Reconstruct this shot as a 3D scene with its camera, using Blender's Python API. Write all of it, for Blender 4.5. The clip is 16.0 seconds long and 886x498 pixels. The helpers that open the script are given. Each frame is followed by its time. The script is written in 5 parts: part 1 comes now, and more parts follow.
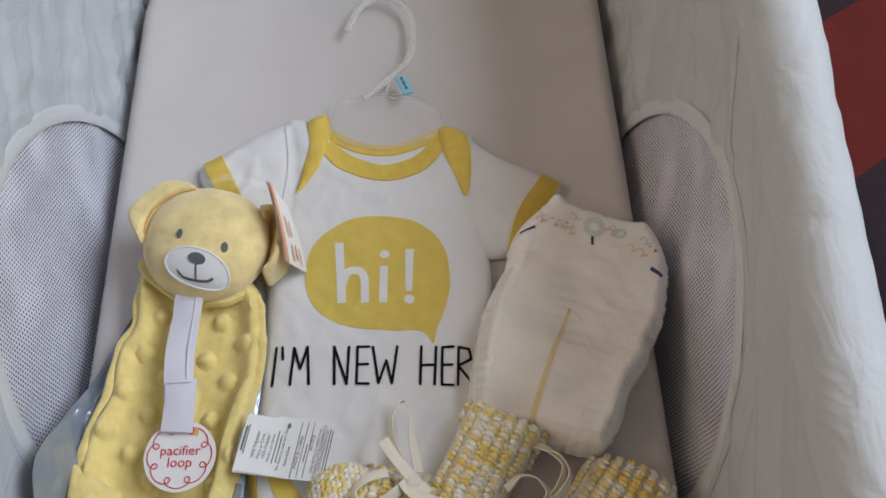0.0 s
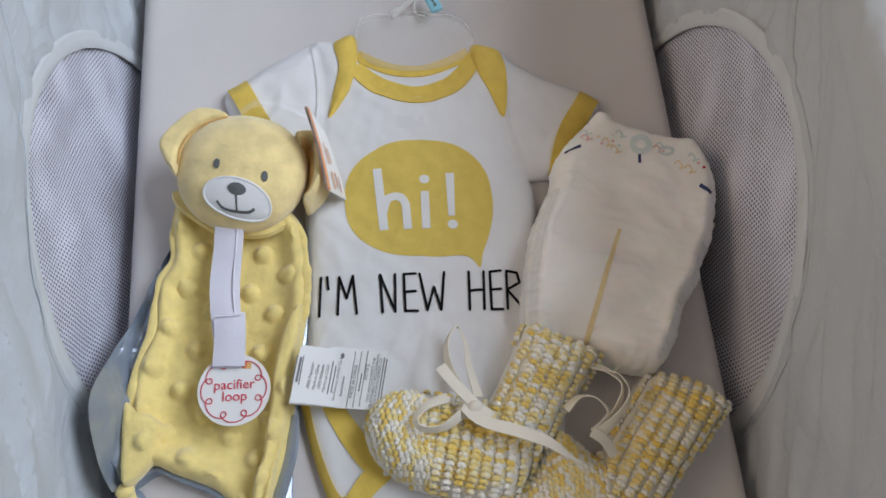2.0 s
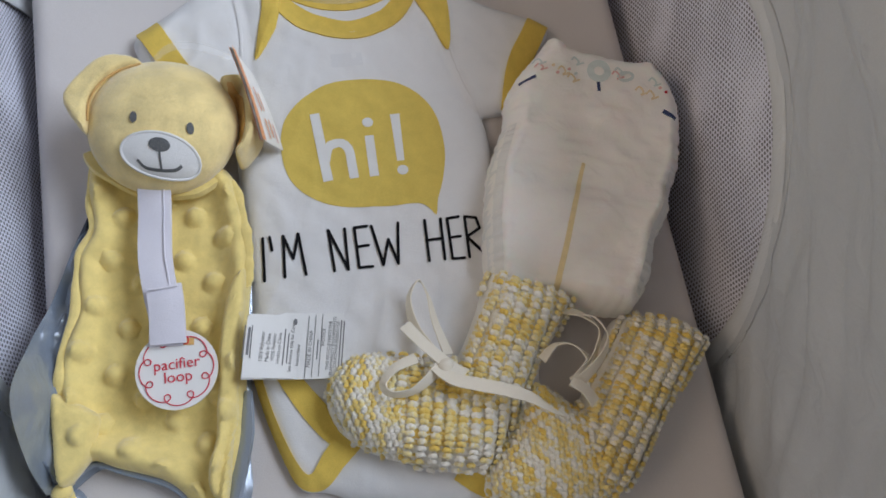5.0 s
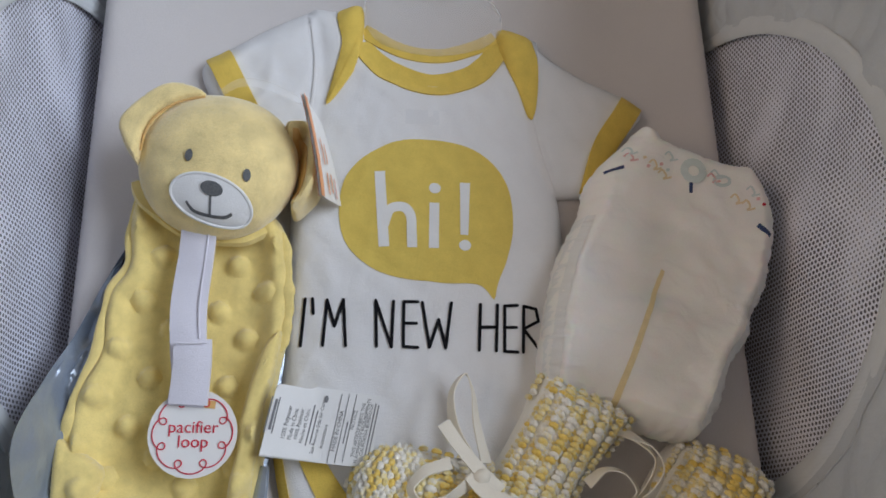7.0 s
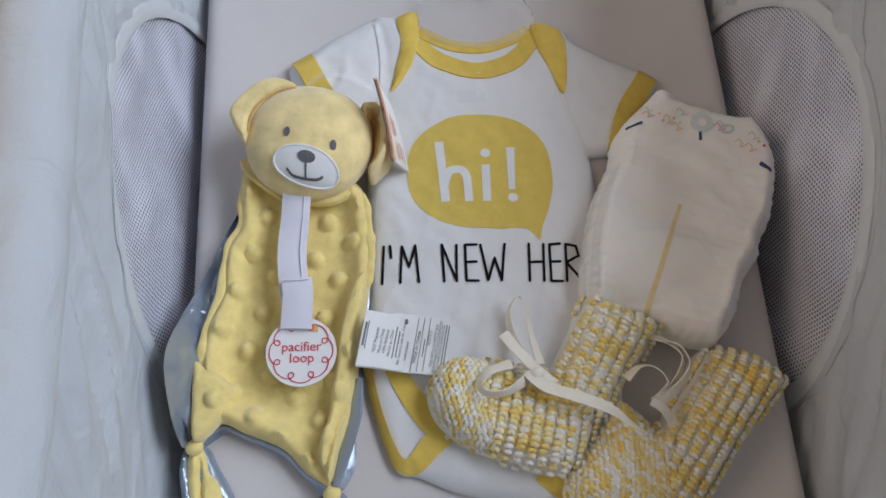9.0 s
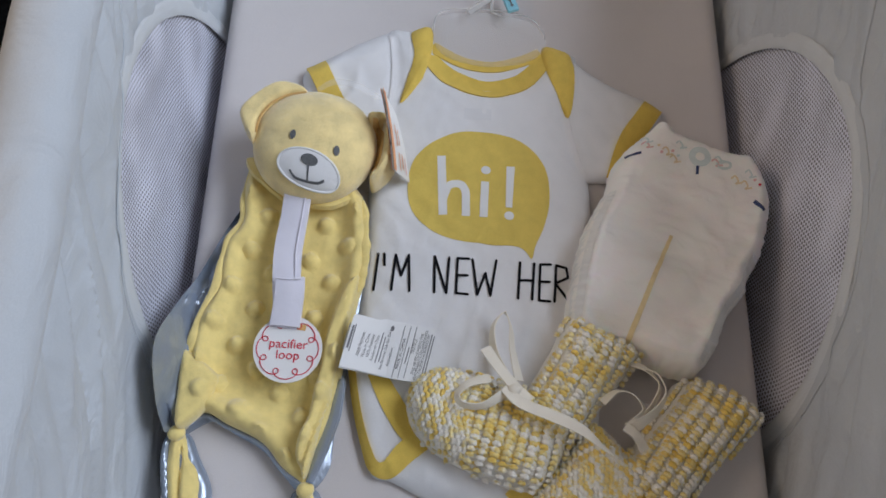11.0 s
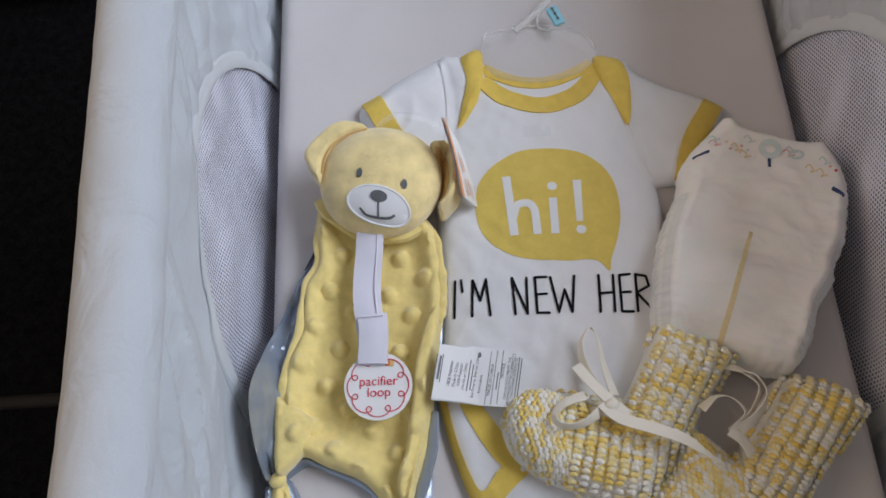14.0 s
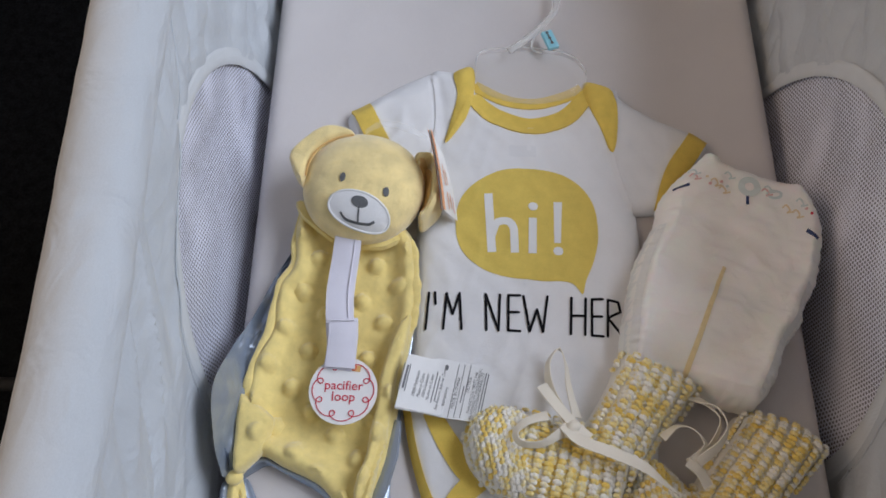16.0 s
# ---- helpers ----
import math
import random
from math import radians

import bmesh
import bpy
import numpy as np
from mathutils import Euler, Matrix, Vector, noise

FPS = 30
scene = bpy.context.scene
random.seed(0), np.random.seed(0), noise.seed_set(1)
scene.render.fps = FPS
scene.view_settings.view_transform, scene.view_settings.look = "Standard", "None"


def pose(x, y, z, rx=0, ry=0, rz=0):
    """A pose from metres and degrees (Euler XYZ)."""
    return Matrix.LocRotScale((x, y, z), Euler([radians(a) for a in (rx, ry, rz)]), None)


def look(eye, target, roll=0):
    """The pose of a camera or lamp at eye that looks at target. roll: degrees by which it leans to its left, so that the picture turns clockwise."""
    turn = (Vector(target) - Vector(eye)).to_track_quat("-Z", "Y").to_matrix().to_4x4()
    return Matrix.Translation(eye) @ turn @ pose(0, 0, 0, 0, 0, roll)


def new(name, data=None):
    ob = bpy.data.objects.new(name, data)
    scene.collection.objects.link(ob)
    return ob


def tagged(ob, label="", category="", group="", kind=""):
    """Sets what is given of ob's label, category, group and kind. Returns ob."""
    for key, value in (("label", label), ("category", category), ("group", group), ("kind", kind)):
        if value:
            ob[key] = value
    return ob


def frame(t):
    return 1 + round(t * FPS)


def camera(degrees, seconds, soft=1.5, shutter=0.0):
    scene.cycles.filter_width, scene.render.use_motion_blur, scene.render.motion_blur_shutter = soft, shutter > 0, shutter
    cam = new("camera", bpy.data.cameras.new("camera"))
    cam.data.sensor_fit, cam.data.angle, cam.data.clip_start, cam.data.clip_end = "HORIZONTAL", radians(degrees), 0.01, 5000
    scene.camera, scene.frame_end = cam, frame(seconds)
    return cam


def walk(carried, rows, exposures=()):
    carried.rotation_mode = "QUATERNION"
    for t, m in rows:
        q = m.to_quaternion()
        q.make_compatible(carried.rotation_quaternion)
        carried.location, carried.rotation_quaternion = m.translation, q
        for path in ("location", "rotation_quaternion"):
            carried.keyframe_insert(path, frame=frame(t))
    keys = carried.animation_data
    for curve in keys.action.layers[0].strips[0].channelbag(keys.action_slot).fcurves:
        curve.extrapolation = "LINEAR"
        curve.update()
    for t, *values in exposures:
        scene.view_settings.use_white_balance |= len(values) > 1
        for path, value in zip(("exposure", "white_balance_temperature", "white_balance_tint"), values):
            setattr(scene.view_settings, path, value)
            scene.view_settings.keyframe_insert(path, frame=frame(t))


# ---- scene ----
cam = camera(57.2, 16.0, 1.65)
PATH = [
    (0, (0.0302, 0.1344, 0.5802), (0.084, 1.1077, -1.4358), 0.8),
    (0.5, (0.0224, 0.1322, 0.5925), (0.0974, 1.1211, -1.4157), 2.8),
    (1, (0.0426, 0.1456, 0.5768), (0.0034, 1.0371, -1.4773), -2.3),
    (1.5, (-0.0101, 0.1277, 0.5454), (0.0627, 0.9901, -1.521), 4.3),
    (2, (-0.0224, 0.1411, 0.5667), (0.0974, 0.9251, -1.5277), 4.1),
    (2.5, (-0.0538, 0.1333, 0.5578), (0.1221, 0.9218, -1.5322), 5.1),
    (3, (-0.0437, 0.1422, 0.5757), (0.1422, 0.9285, -1.5142), 4.1),
    (3.5, (-0.028, 0.1467, 0.5354), (0.2173, 0.8635, -1.5725), 7.8),
    (3.7, (-0.0325, 0.14, 0.5298), (0.2643, 0.8355, -1.5792), 11.1),
    (5.8, (-0.0426, 0.1792, 0.5062), (0.2587, 0.7907, -1.6274), 20.7),
    (6, (-0.0347, 0.1859, 0.4962), (0.2251, 0.8344, -1.633), 17.6),
    (6.5, (-0.0381, 0.2162, 0.4883), (0.2061, 0.887, -1.6341), 18.2),
    (7, (-0.0459, 0.215, 0.4939), (0.1758, 0.8781, -1.6341), 17.9),
    (7.5, (-0.0403, 0.196, 0.5208), (0.1221, 0.8333, -1.6206), 13.1),
    (8, (-0.0426, 0.1613, 0.5454), (0.0963, 0.7594, -1.6094), 9.2),
    (8.5, (-0.0549, 0.1456, 0.5757), (0.0806, 0.8131, -1.5579), 7.1),
    (9, (-0.0582, 0.1232, 0.5701), (0.0224, 0.8982, -1.5299), 2.8),
    (9.5, (-0.0549, 0.1254, 0.5768), (0.0358, 0.8826, -1.5288), 4.0),
    (9.7, (-0.0482, 0.1187, 0.5846), (0.0112, 0.915, -1.5075), 2.0),
    (11.8, (-0.037, 0.1176, 0.5746), (-0.0392, 0.9341, -1.5109), 3.8),
    (12, (-0.037, 0.112, 0.5566), (-0.0672, 0.9576, -1.5176), 2.4),
    (12.5, (-0.0358, 0.1221, 0.5634), (-0.1165, 0.971, -1.5075), -0.1),
    (13, (-0.0459, 0.1322, 0.5589), (-0.168, 0.9654, -1.5165), -5.5),
    (13.5, (-0.0582, 0.1355, 0.5746), (-0.1602, 0.9755, -1.4997), -8.7),
    (14, (-0.0638, 0.1266, 0.5846), (-0.1501, 0.971, -1.4885), -9.6),
    (14.5, (-0.0605, 0.1277, 0.588), (-0.1456, 0.9822, -1.4806), -10.0),
    (15, (-0.0571, 0.1243, 0.597), (-0.1198, 1.0147, -1.4582), -5.9),
    (15.5, (-0.0526, 0.1187, 0.5869), (-0.1075, 1.0091, -1.4683), -3.3),
    (16, (-0.056, 0.1198, 0.5846), (-0.1064, 1.0136, -1.4694), -2.6),
]
walk(cam, [(t, look(eye, target, roll)) for t, eye, target, roll in PATH], [(0.0, -0.06, 6350, 13), (1.0, 0.07, 6150, 12), (1.5, 0.06, 6050, 12), (3.5, 0.02, 6050, 12), (7.0, -0.14, 6050, 12), (8.0, 0.0, 5950, 12), (9.0, -0.06, 5950, 13), (12.5, -0.14, 6000, 14), (14.0, -0.06, 6050, 15), (16.0, -0.05, 6050, 15)])

# ---- world, light ----
FLOOR, CEIL = -0.62, 2.2
world = bpy.data.worlds.new("sky")
scene.world = world
world.use_nodes = True
sky = world.node_tree.nodes.new("ShaderNodeTexSky")
sky.sky_type, sky.sun_disc = "NISHITA", False
sky.sun_elevation, sky.sun_rotation = radians(35), radians(200)
world.node_tree.links.new(sky.outputs[0], world.node_tree.nodes["Background"].inputs[0])
world.node_tree.nodes["Background"].inputs[1].default_value = 0.10


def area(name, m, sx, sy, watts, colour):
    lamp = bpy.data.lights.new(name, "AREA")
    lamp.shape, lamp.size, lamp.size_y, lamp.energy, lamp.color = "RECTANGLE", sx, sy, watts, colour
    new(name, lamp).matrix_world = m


# cool daylight through the window in the east wall, and an added warm fill at the west wall
area("window_light_east", look((1.38, 0.62, 1.52), (0.0, 0.35, 0.0)), 1.5, 1.0, 39, (0.88, 0.94, 1.0))
area("warm_fill_west", look((-1.86, 0.35, 1.62), (0.05, 0.4, 0.0)), 1.4, 0.9, 14.5, (1.0, 0.75, 0.50))

# ---- materials ----


def mat(name, colour, rough=0.8, vary=0.08, scale=40.0, bump=0.15, fine=900.0, sheen=0.0, metal=0.0, spec=0.3, weave=0.0, stretch=(1, 1, 1), sss=0.0, crease=0.0, crease_scale=42.0, depth=0.0006, twist=0.3):
    """Colour with mottling at two scales, fine relief, and a woven relief where weave is given (threads a metre)."""
    m = bpy.data.materials.new(name)
    m.use_nodes = True
    n, l = m.node_tree.nodes, m.node_tree.links
    b = n["Principled BSDF"]
    b.inputs["Roughness"].default_value = rough
    b.inputs["Metallic"].default_value = metal
    b.inputs["Specular IOR Level"].default_value = spec
    b.inputs["Sheen Weight"].default_value = sheen
    if sss:
        b.inputs["Subsurface Weight"].default_value = sss
        b.inputs["Subsurface Scale"].default_value = 0.004
    co = n.new("ShaderNodeTexCoord")
    mp = n.new("ShaderNodeMapping")
    mp.inputs["Scale"].default_value = stretch
    l.new(co.outputs["Object"], mp.inputs["Vector"])
    big, small = n.new("ShaderNodeTexNoise"), n.new("ShaderNodeTexNoise")
    big.inputs["Scale"].default_value, small.inputs["Scale"].default_value = scale, fine
    big.inputs["Detail"].default_value = 4
    for t in (big, small):
        l.new(mp.outputs["Vector"], t.inputs["Vector"])
    mix = n.new("ShaderNodeMix")
    mix.data_type, mix.blend_type = "RGBA", "MULTIPLY"
    mix.inputs["Factor"].default_value = 1.0
    mix.inputs["A"].default_value = (*colour, 1)
    add = n.new("ShaderNodeMath")
    add.operation = "ADD"
    l.new(big.outputs["Fac"], add.inputs[0])
    l.new(small.outputs["Fac"], add.inputs[1])
    ramp = n.new("ShaderNodeMapRange")
    ramp.inputs["From Min"].default_value, ramp.inputs["From Max"].default_value = 0.6, 1.4
    ramp.inputs["To Min"].default_value, ramp.inputs["To Max"].default_value = 1 - vary, 1 + vary
    l.new(add.outputs[0], ramp.inputs["Value"])
    l.new(ramp.outputs[0], mix.inputs["B"])
    l.new(mix.outputs["Result"], b.inputs["Base Color"])
    bp = n.new("ShaderNodeBump")
    bp.inputs["Strength"].default_value, bp.inputs["Distance"].default_value = bump, depth
    height = small.outputs["Fac"]
    if weave:
        waves = []
        for axis in ("X", "Y"):
            w = n.new("ShaderNodeTexWave")
            w.bands_direction = axis
            w.inputs["Scale"].default_value = weave / 20
            w.inputs["Distortion"].default_value = 1.2
            w.inputs["Detail Scale"].default_value = 3.0
            l.new(mp.outputs["Vector"], w.inputs["Vector"])
            waves.append(w.outputs["Fac"])
        top = n.new("ShaderNodeMath")
        top.operation = "MAXIMUM"
        l.new(waves[0], top.inputs[0]), l.new(waves[1], top.inputs[1])
        both = n.new("ShaderNodeMath")
        both.operation = "ADD"
        l.new(top.outputs[0], both.inputs[0]), l.new(small.outputs["Fac"], both.inputs[1])
        height = both.outputs[0]
    l.new(height, bp.inputs["Height"])
    if crease:
        # soft puckers and creases, some centimetres long
        ck = n.new("ShaderNodeTexNoise")
        ck.inputs["Scale"].default_value, ck.inputs["Detail"].default_value, ck.inputs["Distortion"].default_value = crease_scale, 3, twist
        l.new(mp.outputs["Vector"], ck.inputs["Vector"])
        b2 = n.new("ShaderNodeBump")
        b2.inputs["Strength"].default_value, b2.inputs["Distance"].default_value = crease, 0.17 / crease_scale
        l.new(ck.outputs["Fac"], b2.inputs["Height"])
        l.new(b2.outputs["Normal"], bp.inputs["Normal"])
    l.new(bp.outputs["Normal"], b.inputs["Normal"])
    return m


def clear_plastic(name, colour, rough, film):
    m = bpy.data.materials.new(name)
    m.use_nodes = True
    n, l = m.node_tree.nodes, m.node_tree.links
    b = n["Principled BSDF"]
    b.inputs["Base Color"].default_value = (*colour, 1)
    b.inputs["Roughness"].default_value = rough
    see = n.new("ShaderNodeBsdfTransparent")
    mix = n.new("ShaderNodeMixShader")
    mix.inputs[0].default_value = film
    l.new(see.outputs[0], mix.inputs[1]), l.new(b.outputs[0], mix.inputs[2])
    l.new(mix.outputs[0], n["Material Output"].inputs[0])
    return m


def yarn(name):
    """Variegated yarn: white with runs of lemon and gold, stitch by stitch, and a glittering thread."""
    m = mat(name, (0.86, 0.83, 0.74), 0.9, 0.08, 300, 0.6, 1800, 0.6, spec=0.12)
    n, l = m.node_tree.nodes, m.node_tree.links
    b = n["Principled BSDF"]
    geo = n.new("ShaderNodeNewGeometry")
    run = n.new("ShaderNodeAttribute")
    run.attribute_name = "dye"
    mx = n.new("ShaderNodeMath")
    mx.operation = "MULTIPLY_ADD"
    mx.inputs[1].default_value = 0.16
    l.new(geo.outputs["Random Per Island"], mx.inputs[0])
    co, blot, soft_ = n.new("ShaderNodeTexCoord"), n.new("ShaderNodeTexNoise"), n.new("ShaderNodeMath")
    blot.inputs["Scale"].default_value, blot.inputs["Detail"].default_value = 330, 2
    soft_.operation = "MULTIPLY_ADD"
    soft_.inputs[1].default_value = 0.5
    l.new(co.outputs["Object"], blot.inputs["Vector"])
    l.new(blot.outputs["Fac"], soft_.inputs[0])
    l.new(run.outputs["Fac"], soft_.inputs[2])
    l.new(soft_.outputs[0], mx.inputs[2])
    ramp = n.new("ShaderNodeValToRGB")
    ramp.color_ramp.elements[0].position, ramp.color_ramp.elements[0].color = 0.50, (0.95, 0.92, 0.84, 1)
    ramp.color_ramp.elements[1].position, ramp.color_ramp.elements[1].color = 0.86, (0.90, 0.66, 0.15, 1)
    e = ramp.color_ramp.elements.new(0.62)
    e.color = (0.93, 0.80, 0.38, 1)
    l.new(mx.outputs[0], ramp.inputs["Fac"])
    mix = next(k for k in n if k.type == "MIX")
    l.new(ramp.outputs["Color"], mix.inputs["A"])
    return m


M = dict(
    sheet=mat("sheet_grey_beige", (0.67, 0.63, 0.615), 0.95, 0.05, 16, 0.35, 1400, 0.1, spec=0.1, crease=0.10, crease_scale=20),
    wall_cloth=mat("bassinet_white_cloth", (0.495, 0.525, 0.55), 0.70, 0.06, 20, 0.12, 1400, 0.25, spec=0.3, crease=0.7, crease_scale=30, twist=0.9, stretch=(1, 0.7, 1.15)),
    outer=mat("grey_outer_cloth", (0.21, 0.21, 0.24), 0.8, 0.06, 30, 0.2, 1200, 0.1),
    binding=mat("white_binding", (0.60, 0.625, 0.64), 0.7, 0.05, 60, 0.2, 1800, 0.2, weave=2600),
    net=mat("white_net", (0.76, 0.77, 0.87), 0.75, 0.05, 80, 0.2, 1500, 0.1),
    jersey=mat("white_jersey", (0.80, 0.795, 0.80), 0.95, 0.035, 60, 0.5, 1500, 0.1, spec=0.1, crease=0.28, crease_scale=75),
    yellow=mat("yellow_rib", (0.80, 0.58, 0.12), 0.95, 0.10, 120, 0.7, 1400, 0.1, spec=0.1, crease=0.2, crease_scale=110),
    print_yellow=mat("yellow_print", (0.74, 0.56, 0.13), 0.9, 0.09, 120, 0.5, 1500, 0.05, spec=0.1, crease=0.28, crease_scale=75),
    print_white=mat("white_print", (0.80, 0.80, 0.79), 0.9, 0.03, 60, 0.4, 1500, spec=0.1, crease=0.28, crease_scale=75),
    black=mat("black_print", (0.012, 0.012, 0.015), 0.9, 0.1, 90, 0.1, 2000, spec=0.05),
    minky=mat("yellow_minky", (0.86, 0.69, 0.26), 1.0, 0.16, 130, 0.35, 2200, 0.6, spec=0.05, crease=0.35, crease_scale=150, depth=0.0012),
    plush=mat("pale_yellow_plush", (0.85, 0.685, 0.32), 1.0, 0.24, 70, 0.30, 2200, 0.7, spec=0.05, crease=0.6, crease_scale=70, depth=0.0012),
    satin=mat("grey_blue_satin", (0.31, 0.36, 0.44), 0.24, 0.06, 50, 0.06, 1500, 0.05, metal=0.35, spec=1.0, stretch=(1, 0.4, 1), crease=0.9, crease_scale=45, twist=0.5),
    # at the ears this brown stands in for shade
    orange_brown=mat("orange_brown_tone", (0.66, 0.41, 0.15), 0.8, 0.1, 90, 0.2, 1500),
    felt=mat("white_felt", (0.80, 0.80, 0.80), 0.95, 0.05, 90, 0.6, 1500, 0.2, spec=0.1),
    thread_white=mat("white_thread", (0.82, 0.82, 0.82), 0.5, 0.06, 400, 0.5, 3500),
    thread_grey=mat("grey_thread", (0.13, 0.135, 0.14), 0.45, 0.35, 900, 0.6, 3500),
    strap=mat("white_strap", (0.74, 0.72, 0.79), 0.85, 0.04, 60, 0.4, 1500, 0.2, spec=0.15, crease=0.15, crease_scale=90),
    card=mat("white_card", (0.82, 0.81, 0.79), 0.5, 0.02, 60, 0.05, 1500),
    red=mat("red_ink", (0.62, 0.03, 0.06), 0.5, 0.05, 90, 0.05, 1500),
    orange=mat("orange_ink", (0.74, 0.36, 0.19), 0.5, 0.05, 90, 0.05, 1500),
    ink=mat("grey_ink", (0.20, 0.20, 0.21), 0.6, 0.1, 90, 0.05, 1500),
    label=mat("white_label", (0.80, 0.80, 0.79), 0.7, 0.03, 60, 0.1, 1800),
    diaper=mat("white_nonwoven", (0.90, 0.88, 0.85), 0.85, 0.03, 40, 0.4, 1300, 0.15, spec=0.2, sss=0.15, crease=0.55, crease_scale=48, twist=0.6),
    cuff=mat("white_elastic", (0.80, 0.80, 0.79), 0.85, 0.04, 60, 0.25, 1800, 0.15, crease=0.6, crease_scale=240, stretch=(0.5, 2, 1)),
    wet_line=mat("yellow_indicator", (0.79, 0.66, 0.38), 0.7, 0.10, 200, 0.1, 1500),
    navy=mat("navy_ink", (0.05, 0.07, 0.16), 0.6, 0.1, 200, 0.05, 1500),
    pale_teal=mat("pale_teal_ink", (0.64, 0.71, 0.70), 0.7, 0.05, 200, 0.05, 1500),
    pale_pink=mat("pink_ink", (0.76, 0.48, 0.46), 0.7, 0.05, 200, 0.05, 1500),
    pale_orange=mat("apricot_ink", (0.78, 0.65, 0.44), 0.7, 0.05, 200, 0.05, 1500),
    yarn=yarn("variegated_yarn"),
    ribbon=mat("cream_satin_ribbon", (0.82, 0.77, 0.66), 0.5, 0.04, 60, 0.3, 1800, 0.1, crease=0.12, crease_scale=150),
    plastic=clear_plastic("clear_plastic", (0.95, 0.94, 0.92), 0.08, 0.15),
    plastic_thin=clear_plastic("thin_clear_plastic", (0.95, 0.95, 0.94), 0.10, 0.10),
    plastic_bar=clear_plastic("moulded_clear_plastic", (0.90, 0.90, 0.88), 0.12, 0.30),
    blue=mat("blue_plastic", (0.30, 0.66, 0.80), 0.35, 0.04, 90, 0.03, 800, spec=0.5),
    carpet=mat("charcoal_carpet", (0.0065, 0.0072, 0.0082), 1.0, 0.6, 60, 1.0, 240, spec=0.03),
    paint=mat("cream_wall_paint", (0.62, 0.54, 0.44), 0.8, 0.03, 3, 0.1, 300),
    white_paint=mat("white_paint", (0.80, 0.80, 0.79), 0.5, 0.02, 5, 0.06, 300),
    wood=mat("dark_wood", (0.035, 0.022, 0.012), 0.5, 0.3, 12, 0.2, 300, stretch=(1, 8, 1)),
    metal=mat("grey_metal", (0.07, 0.07, 0.072), 0.5, 0.1, 30, 0.1, 500, metal=0.6),
    dark_metal=mat("dark_metal", (0.012, 0.012, 0.013), 0.7, 0.1, 30, 0.1, 500),
    red_cloth=mat("red_cloth", (0.13, 0.014, 0.010), 0.9, 0.18, 30, 0.5, 700, 0.1, weave=900),
    plum_cloth=mat("plum_cloth", (0.026, 0.015, 0.021), 0.9, 0.2, 30, 0.5, 700, 0.1, weave=900),
    brown_cloth=mat("dark_brown_cloth", (0.03, 0.022, 0.022), 0.9, 0.2, 30, 0.5, 500),
)

# ---- geometry helpers ----
from mathutils.geometry import delaunay_2d_cdt


def thing(name, at, label, category, group="", kind=""):
    ob = new(name)
    ob.location = at
    ob.empty_display_size = 0.02
    return tagged(ob, label, category, group, kind)


def root_place(ob):
    while ob.parent:
        ob = ob.parent
    return np.array(ob.location)


def part(name, shape, material, parent, label="", kind=""):
    """shape: a bmesh or (verts, faces) in world metres. One mesh under a thing or a part, or on its own."""
    me = bpy.data.meshes.new(name)
    if isinstance(shape, tuple):
        me.from_pydata([tuple(map(float, v)) for v in shape[0]], [], [tuple(map(int, f)) for f in shape[1]])
    else:
        shape.to_mesh(me)
        shape.free()
    me.polygons.foreach_set("use_smooth", [True] * len(me.polygons))
    me.set_sharp_from_angle(angle=radians(48))
    me.materials.append(material)
    ob = new(name, me)
    if parent:
        me.transform(Matrix.Translation(-Vector(root_place(parent))))
        ob.parent = parent
    return tagged(ob, label, kind=kind)


def join(shapes):
    verts, faces, k = [], [], 0
    for v, f in shapes:
        verts += [tuple(p) for p in v]
        faces += [tuple(i + k for i in q) for q in f]
        k += len(v)
    return verts, faces


def spline(pts, n=8, closed=False):
    """Catmull-Rom through the points."""
    p = np.array(pts, float)
    k = len(p)
    out = []
    for i in range(k if closed else k - 1):
        if closed:
            a, b, c, d = (p[(i + j) % k] for j in (-1, 0, 1, 2))
        else:
            a, b, c, d = p[max(i - 1, 0)], p[i], p[i + 1], p[min(i + 2, k - 1)]
        for t in np.arange(n) / n:
            out.append(0.5 * (2 * b + (c - a) * t + (2 * a - 5 * b + 4 * c - d) * t * t + (3 * b - a - 3 * c + d) * t ** 3))
    if not closed:
        out.append(p[-1])
    return np.array(out)


def resample(p, step, closed=False):
    q = np.vstack([p, p[:1]]) if closed else np.array(p)
    seg = np.linalg.norm(np.diff(q, axis=0), axis=1)
    s = np.concatenate([[0], np.cumsum(seg)])
    n = max(int(round(s[-1] / step)), 3)
    u = np.linspace(0, s[-1], n + 1)
    r = np.stack([np.interp(u, s, q[:, k]) for k in range(q.shape[1])], 1)
    return r[:-1] if closed else r


def edge_distance(x, y, poly):
    """Distance from points to a closed outline, and whether they lie inside it."""
    x, y = np.asarray(x, float), np.asarray(y, float)
    best, inside = np.full(x.shape, 1e9), np.zeros(x.shape, bool)
    for (ax, ay), (bx, by) in zip(poly, np.roll(poly, -1, 0)):
        dx, dy = bx - ax, by - ay
        t = np.clip(((x - ax) * dx + (y - ay) * dy) / (dx * dx + dy * dy + 1e-15), 0, 1)
        best = np.minimum(best, (x - ax - t * dx) ** 2 + (y - ay - t * dy) ** 2)
        if ay != by:
            inside ^= ((ay > y) != (by > y)) & (x < (bx - ax) * (y - ay) / (by - ay) + ax)
    return np.sqrt(best), inside


def nz(x, y, scale, seed=0.0):
    return np.array([noise.noise((a * scale, b * scale, seed)) for a, b in zip(np.ravel(x), np.ravel(y))])


